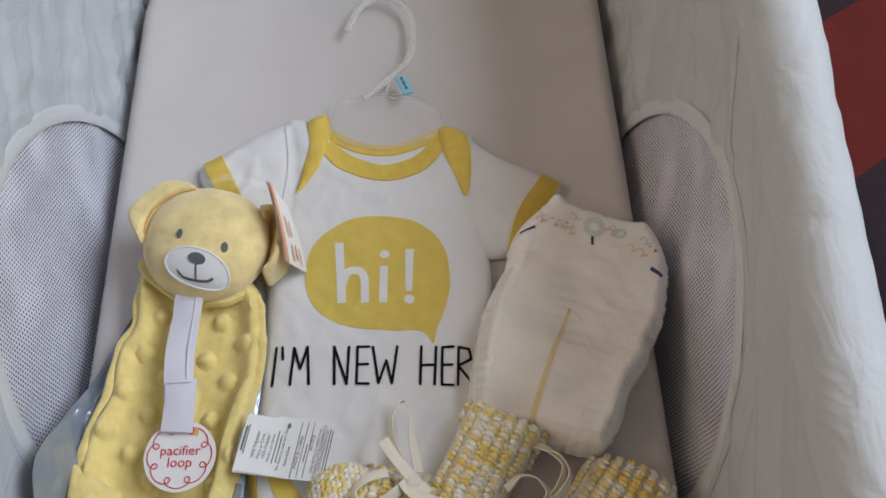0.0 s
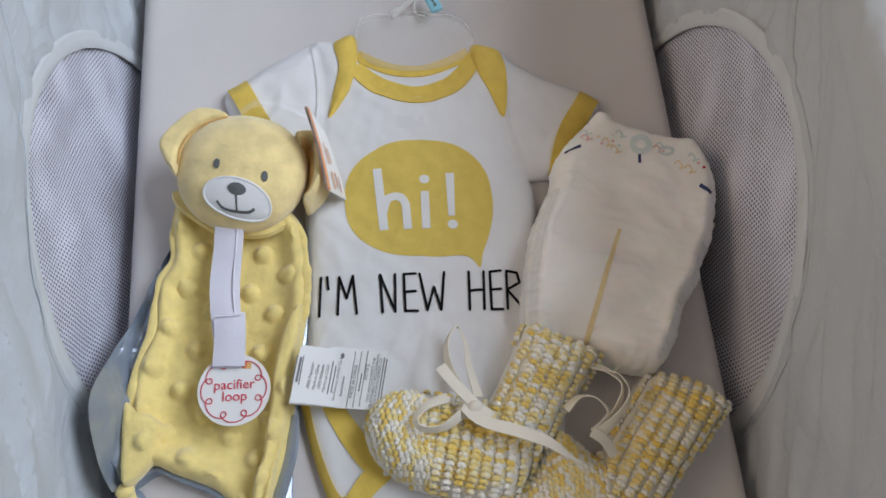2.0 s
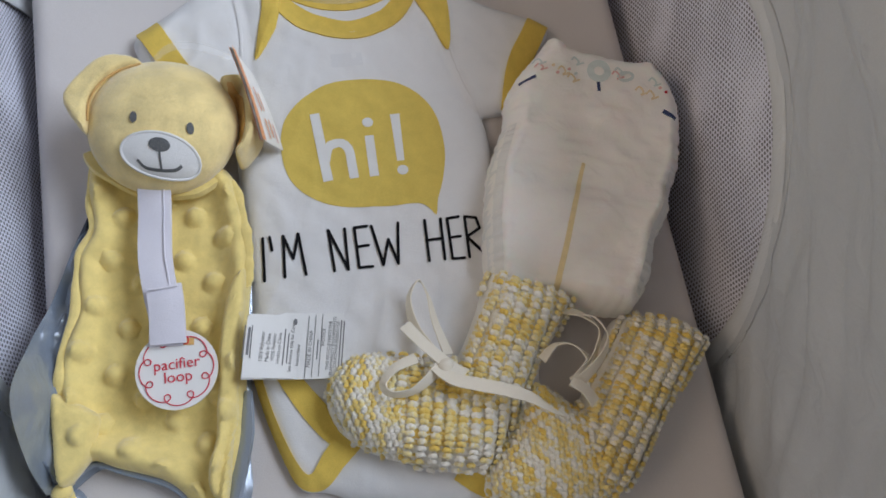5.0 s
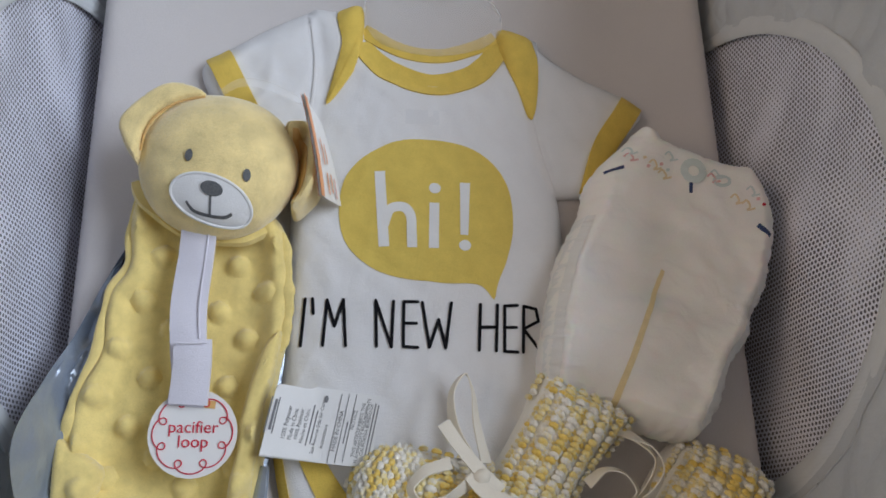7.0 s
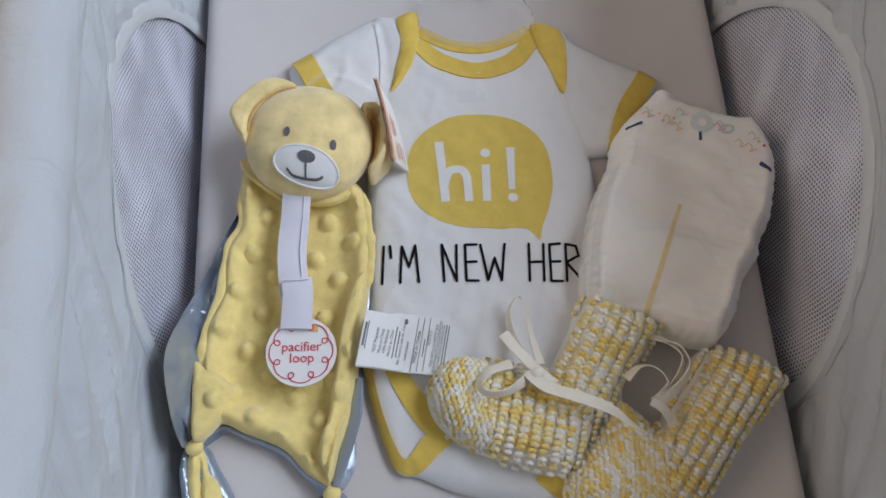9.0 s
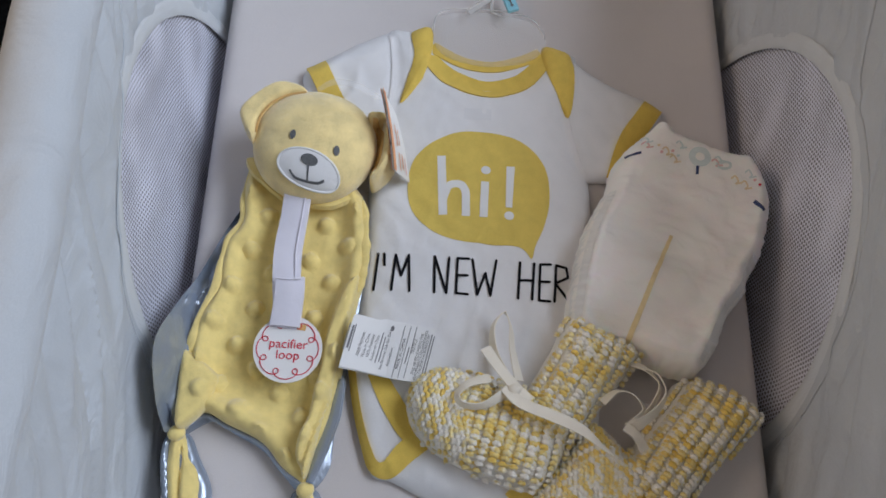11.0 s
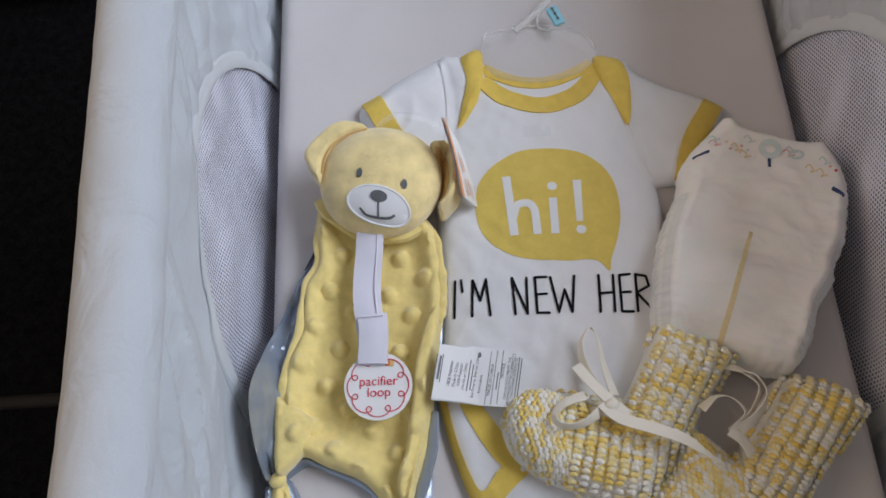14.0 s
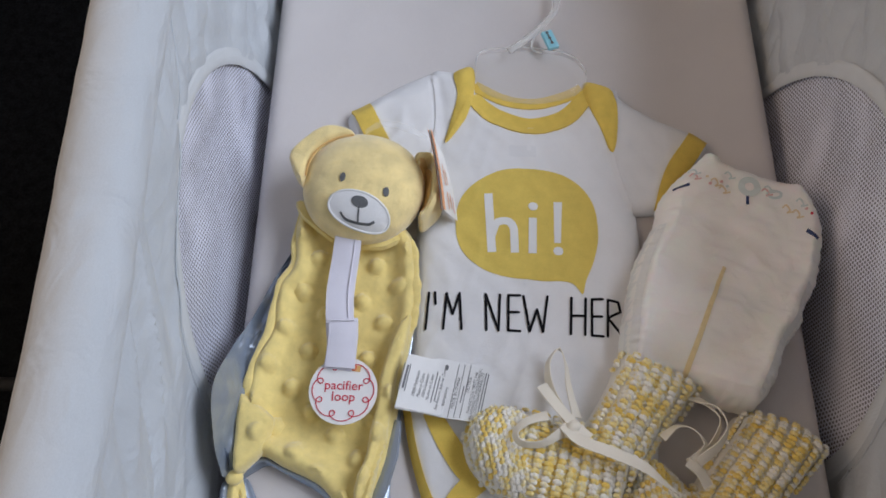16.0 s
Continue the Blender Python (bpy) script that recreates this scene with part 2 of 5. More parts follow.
class Cloth:
    """A flat piece with an outline in plan and a height over it, height(x, y, d), d being the way in from the edge."""

    def __init__(self, outline, height, smooth=True, n=8):
        self.poly = spline(outline, n, True) if smooth else np.array(outline, float)
        self.height = height

    def __call__(self, x, y):
        x, y = np.atleast_1d(np.asarray(x, float)), np.atleast_1d(np.asarray(y, float))
        d, inside = edge_distance(x, y, self.poly)
        return self.height(x, y, np.where(inside, d, 0))

    def mesh(self, cell, base=None, thick=0.0008):
        """A closed mesh: the top at its height, the underside at base (a number or a function) or thick below the top."""
        rim = resample(self.poly, cell, True)
        lo, hi = rim.min(0), rim.max(0)
        gx, gy = np.meshgrid(np.arange(lo[0], hi[0], cell), np.arange(lo[1], hi[1], cell * 0.87))
        gx = gx + (np.arange(gx.shape[0]) % 2)[:, None] * cell / 2
        gx, gy = gx.ravel(), gy.ravel()
        d, inside = edge_distance(gx, gy, rim)
        ok = inside & (d > 0.45 * cell)
        pts = np.vstack([rim, np.stack([gx[ok], gy[ok]], 1)])
        n = len(rim)
        co, _, tri, *_ = delaunay_2d_cdt([Vector(p) for p in pts], [(i, (i + 1) % n) for i in range(n)], [list(range(n))], 1, 1e-7)
        xy = np.array([tuple(c) for c in co])
        z = self(xy[:, 0], xy[:, 1])
        under = z - thick if base is None else np.minimum(base(xy[:, 0], xy[:, 1]) if callable(base) else base, z - 0.0003)
        k = len(xy)
        verts = np.vstack([np.column_stack([xy, z]), np.column_stack([xy, under])])
        faces = [tuple(t) for t in tri] + [tuple(i + k for i in reversed(t)) for t in tri]
        used = {}
        for t in tri:
            for i in range(len(t)):
                e = (t[i], t[(i + 1) % len(t)])
                used[e] = True
        for a, b in used:
            if (b, a) not in used:
                faces.append((b, a, a + k, b + k))
        return verts, faces


def strip(path, width, over, n=6, lift=0.0004, thick=0.0003, smooth=True, taper=None):
    """A flat stroke along a path in plan, laid over a height function."""
    p = spline(path, n) if smooth else resample(np.array(path, float), 0.002)
    t = np.gradient(p, axis=0)
    t /= np.linalg.norm(t, axis=1)[:, None] + 1e-12
    s = np.stack([-t[:, 1], t[:, 0]], 1)
    w = np.full(len(p), width / 2) if taper is None else np.interp(np.linspace(0, 1, len(p)), np.linspace(0, 1, len(taper)), taper) / 2
    cols = [p + s * (w * f)[:, None] for f in (-1, 0, 1)]
    verts, faces = [], []
    for c in cols:
        verts += [(*q, h) for q, h in zip(c, over(c[:, 0], c[:, 1]) + lift)]
    m = len(p)
    verts += [(a, b, c - thick) for a, b, c in verts]
    for c in (0, 1):
        for i in range(m - 1):
            a = c * m + i
            faces += [(a, a + 1, a + m + 1, a + m), tuple(k + 3 * m for k in (a + m, a + m + 1, a + 1, a))]
    ring = [*range(m), 2 * m - 1, *range(3 * m - 1, 2 * m - 1, -1), m]
    for a, b in zip(ring, ring[1:] + ring[:1]):
        faces.append((b, a, a + 3 * m, b + 3 * m))
    return verts, faces


def disc(cx, cy, rx, ry, turn, over, lift=0.0004, n=20, thick=0.0003):
    """An oval patch laid over a height function."""
    c, s = math.cos(radians(turn)), math.sin(radians(turn))
    verts, faces = [], []
    rings = 4
    for k in range(rings + 1):
        for i in range(n):
            a = 2 * math.pi * i / n
            u, v = rx * k / rings * math.cos(a), ry * k / rings * math.sin(a)
            verts.append((cx + u * c - v * s, cy + u * s + v * c))
    z = over(np.array([v[0] for v in verts]), np.array([v[1] for v in verts])) + lift
    verts = [(*v, h) for v, h in zip(verts, z)]
    low = [(a, b, h - thick) for a, b, h in verts[-n:]]
    for k in range(rings):
        for i in range(n):
            a, b = k * n + i, k * n + (i + 1) % n
            faces.append((a, a + n, b + n, b))
    top = len(verts)
    for i in range(n):
        faces.append((top - n + i, top + i, top + (i + 1) % n, top - n + (i + 1) % n))
    return verts + low, faces


def tube(path, radius, n=10, smooth=6, closed=False, flat=1.0, taper=None, side=1.0, facing=None):
    """A round bar along a path in space."""
    p = spline(path, smooth, closed) if smooth else np.array(path, float)
    m = len(p)
    t = (np.roll(p, -1, 0) - np.roll(p, 1, 0)) if closed else np.gradient(p, axis=0)
    t /= np.linalg.norm(t, axis=1)[:, None] + 1e-12
    verts, faces = [], []
    for i in range(m):
        up = np.array((0, 0, 1.0)) if abs(t[i][2]) < 0.9 else np.array((0, 1.0, 0))
        a = np.cross(t[i], up)
        a /= np.linalg.norm(a)
        if facing is not None:
            a = np.array(facing, float)
        b = np.cross(a, t[i])
        r = radius * (1 if taper is None else np.interp(i / (m - 1), np.linspace(0, 1, len(taper)), taper))
        for k in range(n):
            g = 2 * math.pi * k / n
            verts.append(p[i] + r * (a * side * math.cos(g) + b * flat * math.sin(g)))
    for i in range(m if closed else m - 1):
        for k in range(n):
            a, b = i * n + k, i * n + (k + 1) % n
            c, d = ((i + 1) % m) * n + k, ((i + 1) % m) * n + (k + 1) % n
            faces.append((a, b, d, c))
    if not closed:
        faces += [tuple(reversed(range(n))), tuple(range((m - 1) * n, m * n))]
    return verts, faces


def ribbon(path, width, tilt=0.0, n=8, thick=0.0007, taper=None):
    """A flat ribbon in space. tilt: how far its width stands on edge, in degrees, one number or a list along the way."""
    p = spline(path, n)
    m = len(p)
    t = np.gradient(p, axis=0)
    t /= np.linalg.norm(t, axis=1)[:, None] + 1e-12
    tl = np.interp(np.linspace(0, 1, m), np.linspace(0, 1, np.size(tilt)), np.atleast_1d(tilt))
    verts, faces = [], []
    for i in range(m):
        a = np.cross(t[i], (0, 0, 1.0))
        a /= np.linalg.norm(a) + 1e-9
        b = np.cross(a, t[i])
        g = radians(tl[i])
        s = a * math.cos(g) + b * math.sin(g)
        nn = np.cross(s, t[i])
        w = width / 2 * (1 if taper is None else np.interp(i / (m - 1), np.linspace(0, 1, len(taper)), taper))
        for u, h in ((-1, 0), (-0.5, 0.25), (0, 0.4), (0.5, 0.25), (1, 0), (1, -1), (0, -0.6), (-1, -1)):
            verts.append(p[i] + s * w * u + nn * thick * h)
    for i in range(m - 1):
        for k in range(8):
            a, b = i * 8 + k, i * 8 + (k + 1) % 8
            faces.append((a, b, b + 8, a + 8))
    faces += [tuple(reversed(range(8))), tuple(range((m - 1) * 8, m * 8))]
    return verts, faces


def box(x0, x1, y0, y1, z0, z1, bevel=0.0, seg=2):
    bm = bmesh.new()
    bmesh.ops.create_cube(bm, size=1, matrix=Matrix.Translation(((x0 + x1) / 2, (y0 + y1) / 2, (z0 + z1) / 2)) @ Matrix.Diagonal((x1 - x0, y1 - y0, z1 - z0, 1)))
    if bevel:
        bmesh.ops.bevel(bm, geom=bm.edges[:], offset=bevel, segments=seg, profile=0.5, affect="EDGES")
    return bm


def blob(cx, cy, cz, rx, ry, rz, turn=0.0, seg=32, rings=20, bend=None):
    bm = bmesh.new()
    bmesh.ops.create_uvsphere(bm, u_segments=seg, v_segments=rings, radius=1)
    for v in bm.verts:
        c = v.co.copy()
        if bend:
            c = Vector(bend(*c))
        v.co = c
    bmesh.ops.transform(bm, matrix=pose(cx, cy, cz, 0, 0, turn) @ Matrix.Diagonal((rx, ry, rz, 1)), verts=bm.verts)
    return bm


def lettering(text, size, at, turn, over, lift=0.0005, squeeze=1.0):
    """Words as flat meshes, laid over a height function; at is the middle of the line."""
    cu = bpy.data.curves.new("words", "FONT")
    cu.body, cu.size, cu.align_x, cu.align_y, cu.resolution_u = text, size, "CENTER", "CENTER", 3
    tmp = bpy.data.objects.new("words", cu)
    me = bpy.data.meshes.new_from_object(tmp)
    bpy.data.objects.remove(tmp)
    c, s = math.cos(radians(turn)), math.sin(radians(turn))
    v = np.array([tuple(q.co)[:2] for q in me.vertices]) * (squeeze, 1)
    x, y = at[0] + v[:, 0] * c - v[:, 1] * s, at[1] + v[:, 0] * s + v[:, 1] * c
    z = over(x, y) + lift
    faces = [tuple(f.vertices) for f in me.polygons]
    bpy.data.meshes.remove(me)
    return list(zip(x, y, z)), faces


def shade_flat(ob):
    ob.data.polygons.foreach_set("use_smooth", [False] * len(ob.data.polygons))
    return ob


def level(z):
    return lambda x, y: np.full(np.shape(np.atleast_1d(x)), z, float)


# ---- the room ----
X0, X1, Y0, Y1 = -1.9, 1.42, -2.1, 2.3


def piece(name, b, material, kind="structure"):
    return tagged(shade_flat(part(name, b, material, None)), kind=kind)


tagged(piece("floor", box(X0 - 0.1, X1 + 0.1, Y0 - 0.1, Y1 + 0.1, FLOOR - 0.1, FLOOR), M["carpet"]), "charcoal carpet on the floor of the room", "floor")
tagged(piece("ceiling", box(X0 - 0.1, X1 + 0.1, Y0 - 0.1, Y1 + 0.1, CEIL, CEIL + 0.1), M["white_paint"]), "plain white painted ceiling of the room", "ceiling")
tagged(piece("wall_north", box(X0 - 0.1, X1 + 0.1, Y1, Y1 + 0.1, FLOOR, CEIL), M["paint"]), "plain cream painted wall of the room", "wall")


def window_wall(name, win, along, at, a0, a1, w0, w1, z0, z1):
    """A wall with one window opening, in four pieces of masonry, and the window's frame."""
    def slab(p, q, lo, hi):
        return box(at, at + 0.1, p, q, lo, hi) if along == "y" else box(p, q, at, at + 0.1, lo, hi)
    bm = bmesh.new()
    for args in ((a0, w0, FLOOR, CEIL), (w1, a1, FLOOR, CEIL), (w0, w1, FLOOR, z0), (w0, w1, z1, CEIL)):
        b = slab(*args)
        me = bpy.data.meshes.new("slab")
        b.to_mesh(me)
        b.free()
        bm.from_mesh(me)
        bpy.data.meshes.remove(me)
    tagged(piece(name, bm, M["paint"]), "cream painted wall with a window opening", "wall")
    w = thing(win, (at, w0, z0) if along == "y" else (w0, at, z0), "white painted window frame set in the wall", "window", kind="structure")
    for p, q, lo, hi in ((w0, w0 + 0.05, z0, z1), (w1 - 0.05, w1, z0, z1), (w0 + 0.05, w1 - 0.05, z0, z0 + 0.05), (w0 + 0.05, w1 - 0.05, z1 - 0.05, z1)):
        b = box(at + 0.02, at + 0.07, p, q, lo, hi) if along == "y" else box(p, q, at + 0.02, at + 0.07, lo, hi)
        part("window_frame", b, M["white_paint"], w)


window_wall("wall_east", "window_1", "y", X1, Y0, Y1, -0.2, 1.44, 0.92, 2.12)
tagged(piece("wall_south", box(X0 - 0.1, X1 + 0.1, Y0 - 0.1, Y0, FLOOR, CEIL), M["paint"]), "plain cream painted wall of the room", "wall")
# unseen opening, added to go with the warm fill lamp
window_wall("wall_west", "added_window_west", "y", X0 - 0.1, Y0, Y1, -0.4, 1.1, 1.05, 2.12)

# low dark cabinet and the strip in the carpet, beside the bassinet
cab = thing("cabinet", (-1.2, 1.4, FLOOR), "low dark-stained wooden cabinet standing on the carpet", "cabinet")
part("body", box(-1.75, -0.66, 1.18, 1.62, FLOOR + 0.05, FLOOR + 0.62, 0.006), M["wood"], cab)
part("plinth", box(-1.72, -0.69, 1.20, 1.60, FLOOR, FLOOR + 0.05), M["wood"], cab)
for k in range(2):
    d = part("door", box(-1.73 + k * 0.53, -1.22 + k * 0.53, 1.165, 1.18, FLOOR + 0.07, FLOOR + 0.60, 0.004), M["wood"], cab)
    part("handle", box(-1.26 + k * 0.09, -1.245 + k * 0.09, 1.15, 1.165, FLOOR + 0.3, FLOOR + 0.4, 0.003), M["metal"], d, "grey metal handle")
tagged(part("floor_strip", tube([(-1.9, 0.425, FLOOR + 0.002), (-0.5, 0.412, FLOOR + 0.002)], 0.011, 12, 0, flat=0.6), M["dark_metal"], None), "dark metal strip running across the dark carpet", "trim", kind="structure")

# sofa with a striped throw on it
sofa = thing("sofa", (0.95, 0.75, FLOOR), "dark brown upholstered sofa standing beside the bassinet", "sofa")
part("seat", box(0.5, 1.22, 0.0, 1.6, FLOOR + 0.12, FLOOR + 0.36, 0.05, 4), M["brown_cloth"], sofa)
part("backrest", box(1.16, 1.38, 0.0, 1.6, FLOOR + 0.3, FLOOR + 0.75, 0.06, 4), M["brown_cloth"], sofa)
for yy in (0.08, 1.46):
    for xx in (0.56, 1.3):
        part("leg", box(xx, xx + 0.05, yy, yy + 0.05, FLOOR, FLOOR + 0.125, 0.006), M["wood"], sofa)


def throw():
    """Bands of red and plum laid aslant over the seat and its front."""
    t = thing("throw_blanket", (0.8, 0.8, FLOOR + 0.37), "red and plum striped throw lying over the sofa seat", "blanket")
    prof = spline([(0.475, FLOOR + 0.10), (0.478, FLOOR + 0.3), (0.515, FLOOR + 0.378), (0.62, FLOOR + 0.385), (1.15, FLOOR + 0.38)], 10)
    prof = resample(prof, 0.02)
    run = np.concatenate([[0], np.cumsum(np.linalg.norm(np.diff(prof, axis=0), axis=1))])
    cuts = [(-0.45, -0.02, "plum_cloth"), (-0.02, 0.20, "red_cloth"), (0.20, 0.40, "plum_cloth"), (0.40, 0.62, "red_cloth"), (0.62, 1.1, "plum_cloth")]
    for lo, hi, m in cuts:
        verts, faces = [], []
        nn = 12
        for i, (x, z) in enumerate(prof):
            for k in range(nn + 1):
                y = 0.42 + lo + (hi - lo) * k / nn + run[i] * 0.62
                f = 0.004 * noise.noise((x * 9, y * 14, z * 9))
                verts.append((x - 0.006 + f, min(y, 1.59), z + 0.008 + f))
        for i in range(len(prof) - 1):
            for k in range(nn):
                a = i * (nn + 1) + k
                faces.append((a, a + 1, a + nn + 2, a + nn + 1))
        k = len(verts)
        verts += [(a + 0.004, b, c - 0.004) for a, b, c in verts]
        faces += [tuple(j + k for j in reversed(f)) for f in faces]
        part("stripe", (verts, faces), M[m], t)


throw()

# ---- the bassinet ----
CX, HALF = -0.0095, 0.2140
NEAR, FAR, RIM = -0.14, 0.80, 0.228
OVAL_Z, OVAL_P = -0.06, 1.85
OVALS = {-1: (0.396, 0.155, 0.184), 1: (0.377, 0.163, 0.189)}
bassinet = thing("bassinet", (CX, 0.33, FLOOR), "white cloth bassinet with oval net windows on a tube stand", "bassinet")


def side_x(y, z, s):
    """How far out the side stands at a height: leaning out a little to the rim and slack in the middle."""
    u = np.clip((z + 0.06) / 0.288, 0, 1)
    out = HALF + 0.004 + 0.018 * u + 0.005 * np.sin(math.pi * u) + rim_out(y, s) * u * u
    return CX + s * out


def rim_out(y, s):
    """The basket narrows a little towards its foot, and its west rim sits further in."""
    y = np.clip(y, 0.2, 0.52)
    return 0.0045 + 0.07 * (y - 0.42) if s > 0 else -0.0065 + 0.03 * (y - 0.40)


def arch(s, th, r=0.0):
    """A point of the arched net window's edge, r outside it."""
    oy, ry, rz = OVALS[s]
    c, sn = math.cos(th), math.sin(th)
    q = 2 / OVAL_P
    return np.array((oy + (ry + r) * math.copysign(abs(c) ** q, c), OVAL_Z + (rz + r) * abs(sn) ** q))


def slack(y, z, s):
    """Relief of the slack cloth: long slanting creases, soft billows and fine puckers towards the head end."""
    q, a = z * 0.80 - y * 0.60, y * 0.80 + z * 0.60
    q = q + 0.006 * noise.noise((y * 11, z * 11, s * 2.3))
    long_ = 1 - abs(noise.noise((q * 24, a * 5, s * 3.1))) * 2.0
    w = 0.0080 * max(0.0, long_) ** 2 * max(0.0, 0.5 + noise.noise((y * 6, z * 6, 4 + s)))
    w -= 0.0042 * max(0.0, 1 - abs(noise.noise((q * 34 + 7, a * 7, s))) * 2.2) ** 2
    w += 0.0036 * noise.noise((y * 10 + z * 6, z * 14, s * 1.7))
    head = min(1.0, max(0.0, (y - 0.40) / 0.08))
    w += (0.0011 + 0.0010 * head) * noise.noise((y * 50 + z * 28, z * 26 - y * 12, s * 7.7)) * (0.6 + head)
    return w


def side_wall(s, outer=False):
    """The cloth of one long side round its arched net window."""
    OVAL_Y = OVALS[s][0]
    nt, nr = 260, 64
    verts, faces = [], []
    if outer:
        for i in range(41):
            for k in range(13):
                y, z = NEAR + 0.1 + (FAR - NEAR - 0.2) * i / 40, -0.06 + (RIM + 0.05) * k / 12
                verts.append((side_x(y, z, s) + s * (0.016 + 0.003 * noise.noise((y * 12, z * 12, s))) * math.sin(math.pi * k / 12) ** 0.5 + s * 0.001, y, z))
        faces = [(i * 13 + k, i * 13 + k + 1, i * 13 + k + 14, i * 13 + k + 13) for i in range(40) for k in range(12)]
        n = len(verts)
        verts += [(x + s * 0.002, y, z) for x, y, z in verts]
        return verts, faces + [tuple(j + n for j in reversed(f)) for f in faces]
    for i in range(nt + 1):
        th = math.pi * i / nt
        e = arch(s, th)
        d = e - np.array((OVAL_Y, OVAL_Z))
        reach = min(((FAR - 0.10 - OVAL_Y) if d[0] > 0 else (NEAR + 0.10 - OVAL_Y)) / d[0] if abs(d[0]) > 1e-6 else 99, (RIM - OVAL_Z) / d[1] if d[1] > 1e-6 else 99)
        o = np.array((OVAL_Y, OVAL_Z)) + d * reach
        for k in range(nr + 1):
            p = e + (o - e) * k / nr
            near_oval = math.exp(-(np.linalg.norm(p - e) / 0.014) ** 2)
            x = side_x(p[0], p[1], s)
            w = slack(p[0], p[1], s)
            verts.append((x - s * (w + 0.0008) * (1 - near_oval), p[0], p[1]))
    for i in range(nt):
        for k in range(nr):
            a = i * (nr + 1) + k
            f = (a, a + 1, a + nr + 2, a + nr + 1)
            faces.append(f if s > 0 else tuple(reversed(f)))
    n = len(verts)
    verts += [(x + s * 0.003, y, z) for x, y, z in verts]
    faces += [tuple(j + n for j in reversed(f)) for f in faces]
    return verts, faces


def end_wall(y_in, y_out, name):
    """A short side with its two rounded corners, plain cloth."""
    path = spline([(CX - HALF - 0.012, y_in), (CX - HALF + 0.012, y_in + (y_out - y_in) * 0.72), (CX - HALF + 0.09, y_out), (CX, y_out + (y_out - y_in) * 0.06), (CX + HALF - 0.09, y_out), (CX + HALF - 0.012, y_in + (y_out - y_in) * 0.72), (CX + HALF + 0.012, y_in)], 12)
    verts, faces = [], []
    rows = 14
    for i, (x, y) in enumerate(path):
        for k in range(rows + 1):
            z = -0.06 + (RIM + 0.06) * k / rows
            f = 1 + 0.06 * k / rows + 0.01 * noise.noise((x * 14, y * 14, z * 14))
            px = x if i in (0, len(path) - 1) else CX + (x - CX) * f
            verts.append((side_x(y, z, -1 if i == 0 else 1) if i in (0, len(path) - 1) else px, y, z))
    for i in range(len(path) - 1):
        for k in range(rows):
            a = i * (rows + 1) + k
            faces.append((a, a + 1, a + rows + 2, a + rows + 1))
    n = len(verts)
    dirn = 0.003 * (1 if y_out > y_in else -1)
    verts += [(x, y + dirn, z) for x, y, z in verts]
    faces += [tuple(j + n for j in reversed(f)) for f in faces]
    part(name, (verts, faces), M["wall_cloth"], bassinet)


def net(s):
    """The knitted net: staggered eyelets in a white cloth, pitch 3.4 mm."""
    OVAL_Y, OVAL_RY, OVAL_RZ = OVALS[s]
    py, pz = 0.0034, 0.0028
    verts, faces, index = [], [], {}

    def vid(y, z):
        key = (round(y, 5), round(z, 5))
        if key not in index:
            index[key] = len(verts)
            slack = 0.006 * math.sin(min(max((z - OVAL_Z) / OVAL_RZ, 0), 1) * math.pi) * (0.6 + 0.4 * math.sin(y * 30 + z * 25))
            ruck = 0.0034 * noise.noise((y * 24 + z * 18, z * 30, s))
            verts.append((side_x(y, z, s) + s * (0.0005 + slack + ruck * 0.7 + 0.001), y, z))
        return index[key]

    ca, sa = math.cos(radians(28)), math.sin(radians(28))
    span = int((OVAL_RY + OVAL_RZ) * 1.2 / pz)
    for r in range(-span, span):
        for c in range(-span, span):
            a, b = (c + 0.5 * (r % 2)) * py, r * pz
            y, z = OVAL_Y + a * ca - b * sa, OVAL_Z + a * sa + b * ca
            if z < OVAL_Z - 0.002 or abs((y - OVAL_Y) / (OVAL_RY + 0.004)) ** OVAL_P + abs((z - OVAL_Z) / (OVAL_RZ + 0.004)) ** OVAL_P > 1:
                continue
            # a hexagon of thread round one eyelet
            six = [(-py / 2, -pz / 3), (-py / 2, pz / 3), (0, pz * 2 / 3), (py / 2, pz / 3), (py / 2, -pz / 3), (0, -pz * 2 / 3)]
            outer = [(y + u * ca - v * sa, z + u * sa + v * ca) for u, v in six]
            oi = [vid(*o) for o in outer]
            gape = 0.60 + 0.36 * min(0, noise.noise((y * 13 + z * 9, z * 20 - y * 22, 2 + s)) - 0.02) + 0.05 * noise.noise((y * 90, z * 90, s))
            ii = [vid(y + (a - y) * gape, z + (b - z) * gape) for a, b in outer]
            for i in range(6):
                j = (i + 1) % 6
                f = (oi[i], oi[j], ii[j], ii[i])
                faces.append(f if s > 0 else tuple(reversed(f)))
    return verts, faces


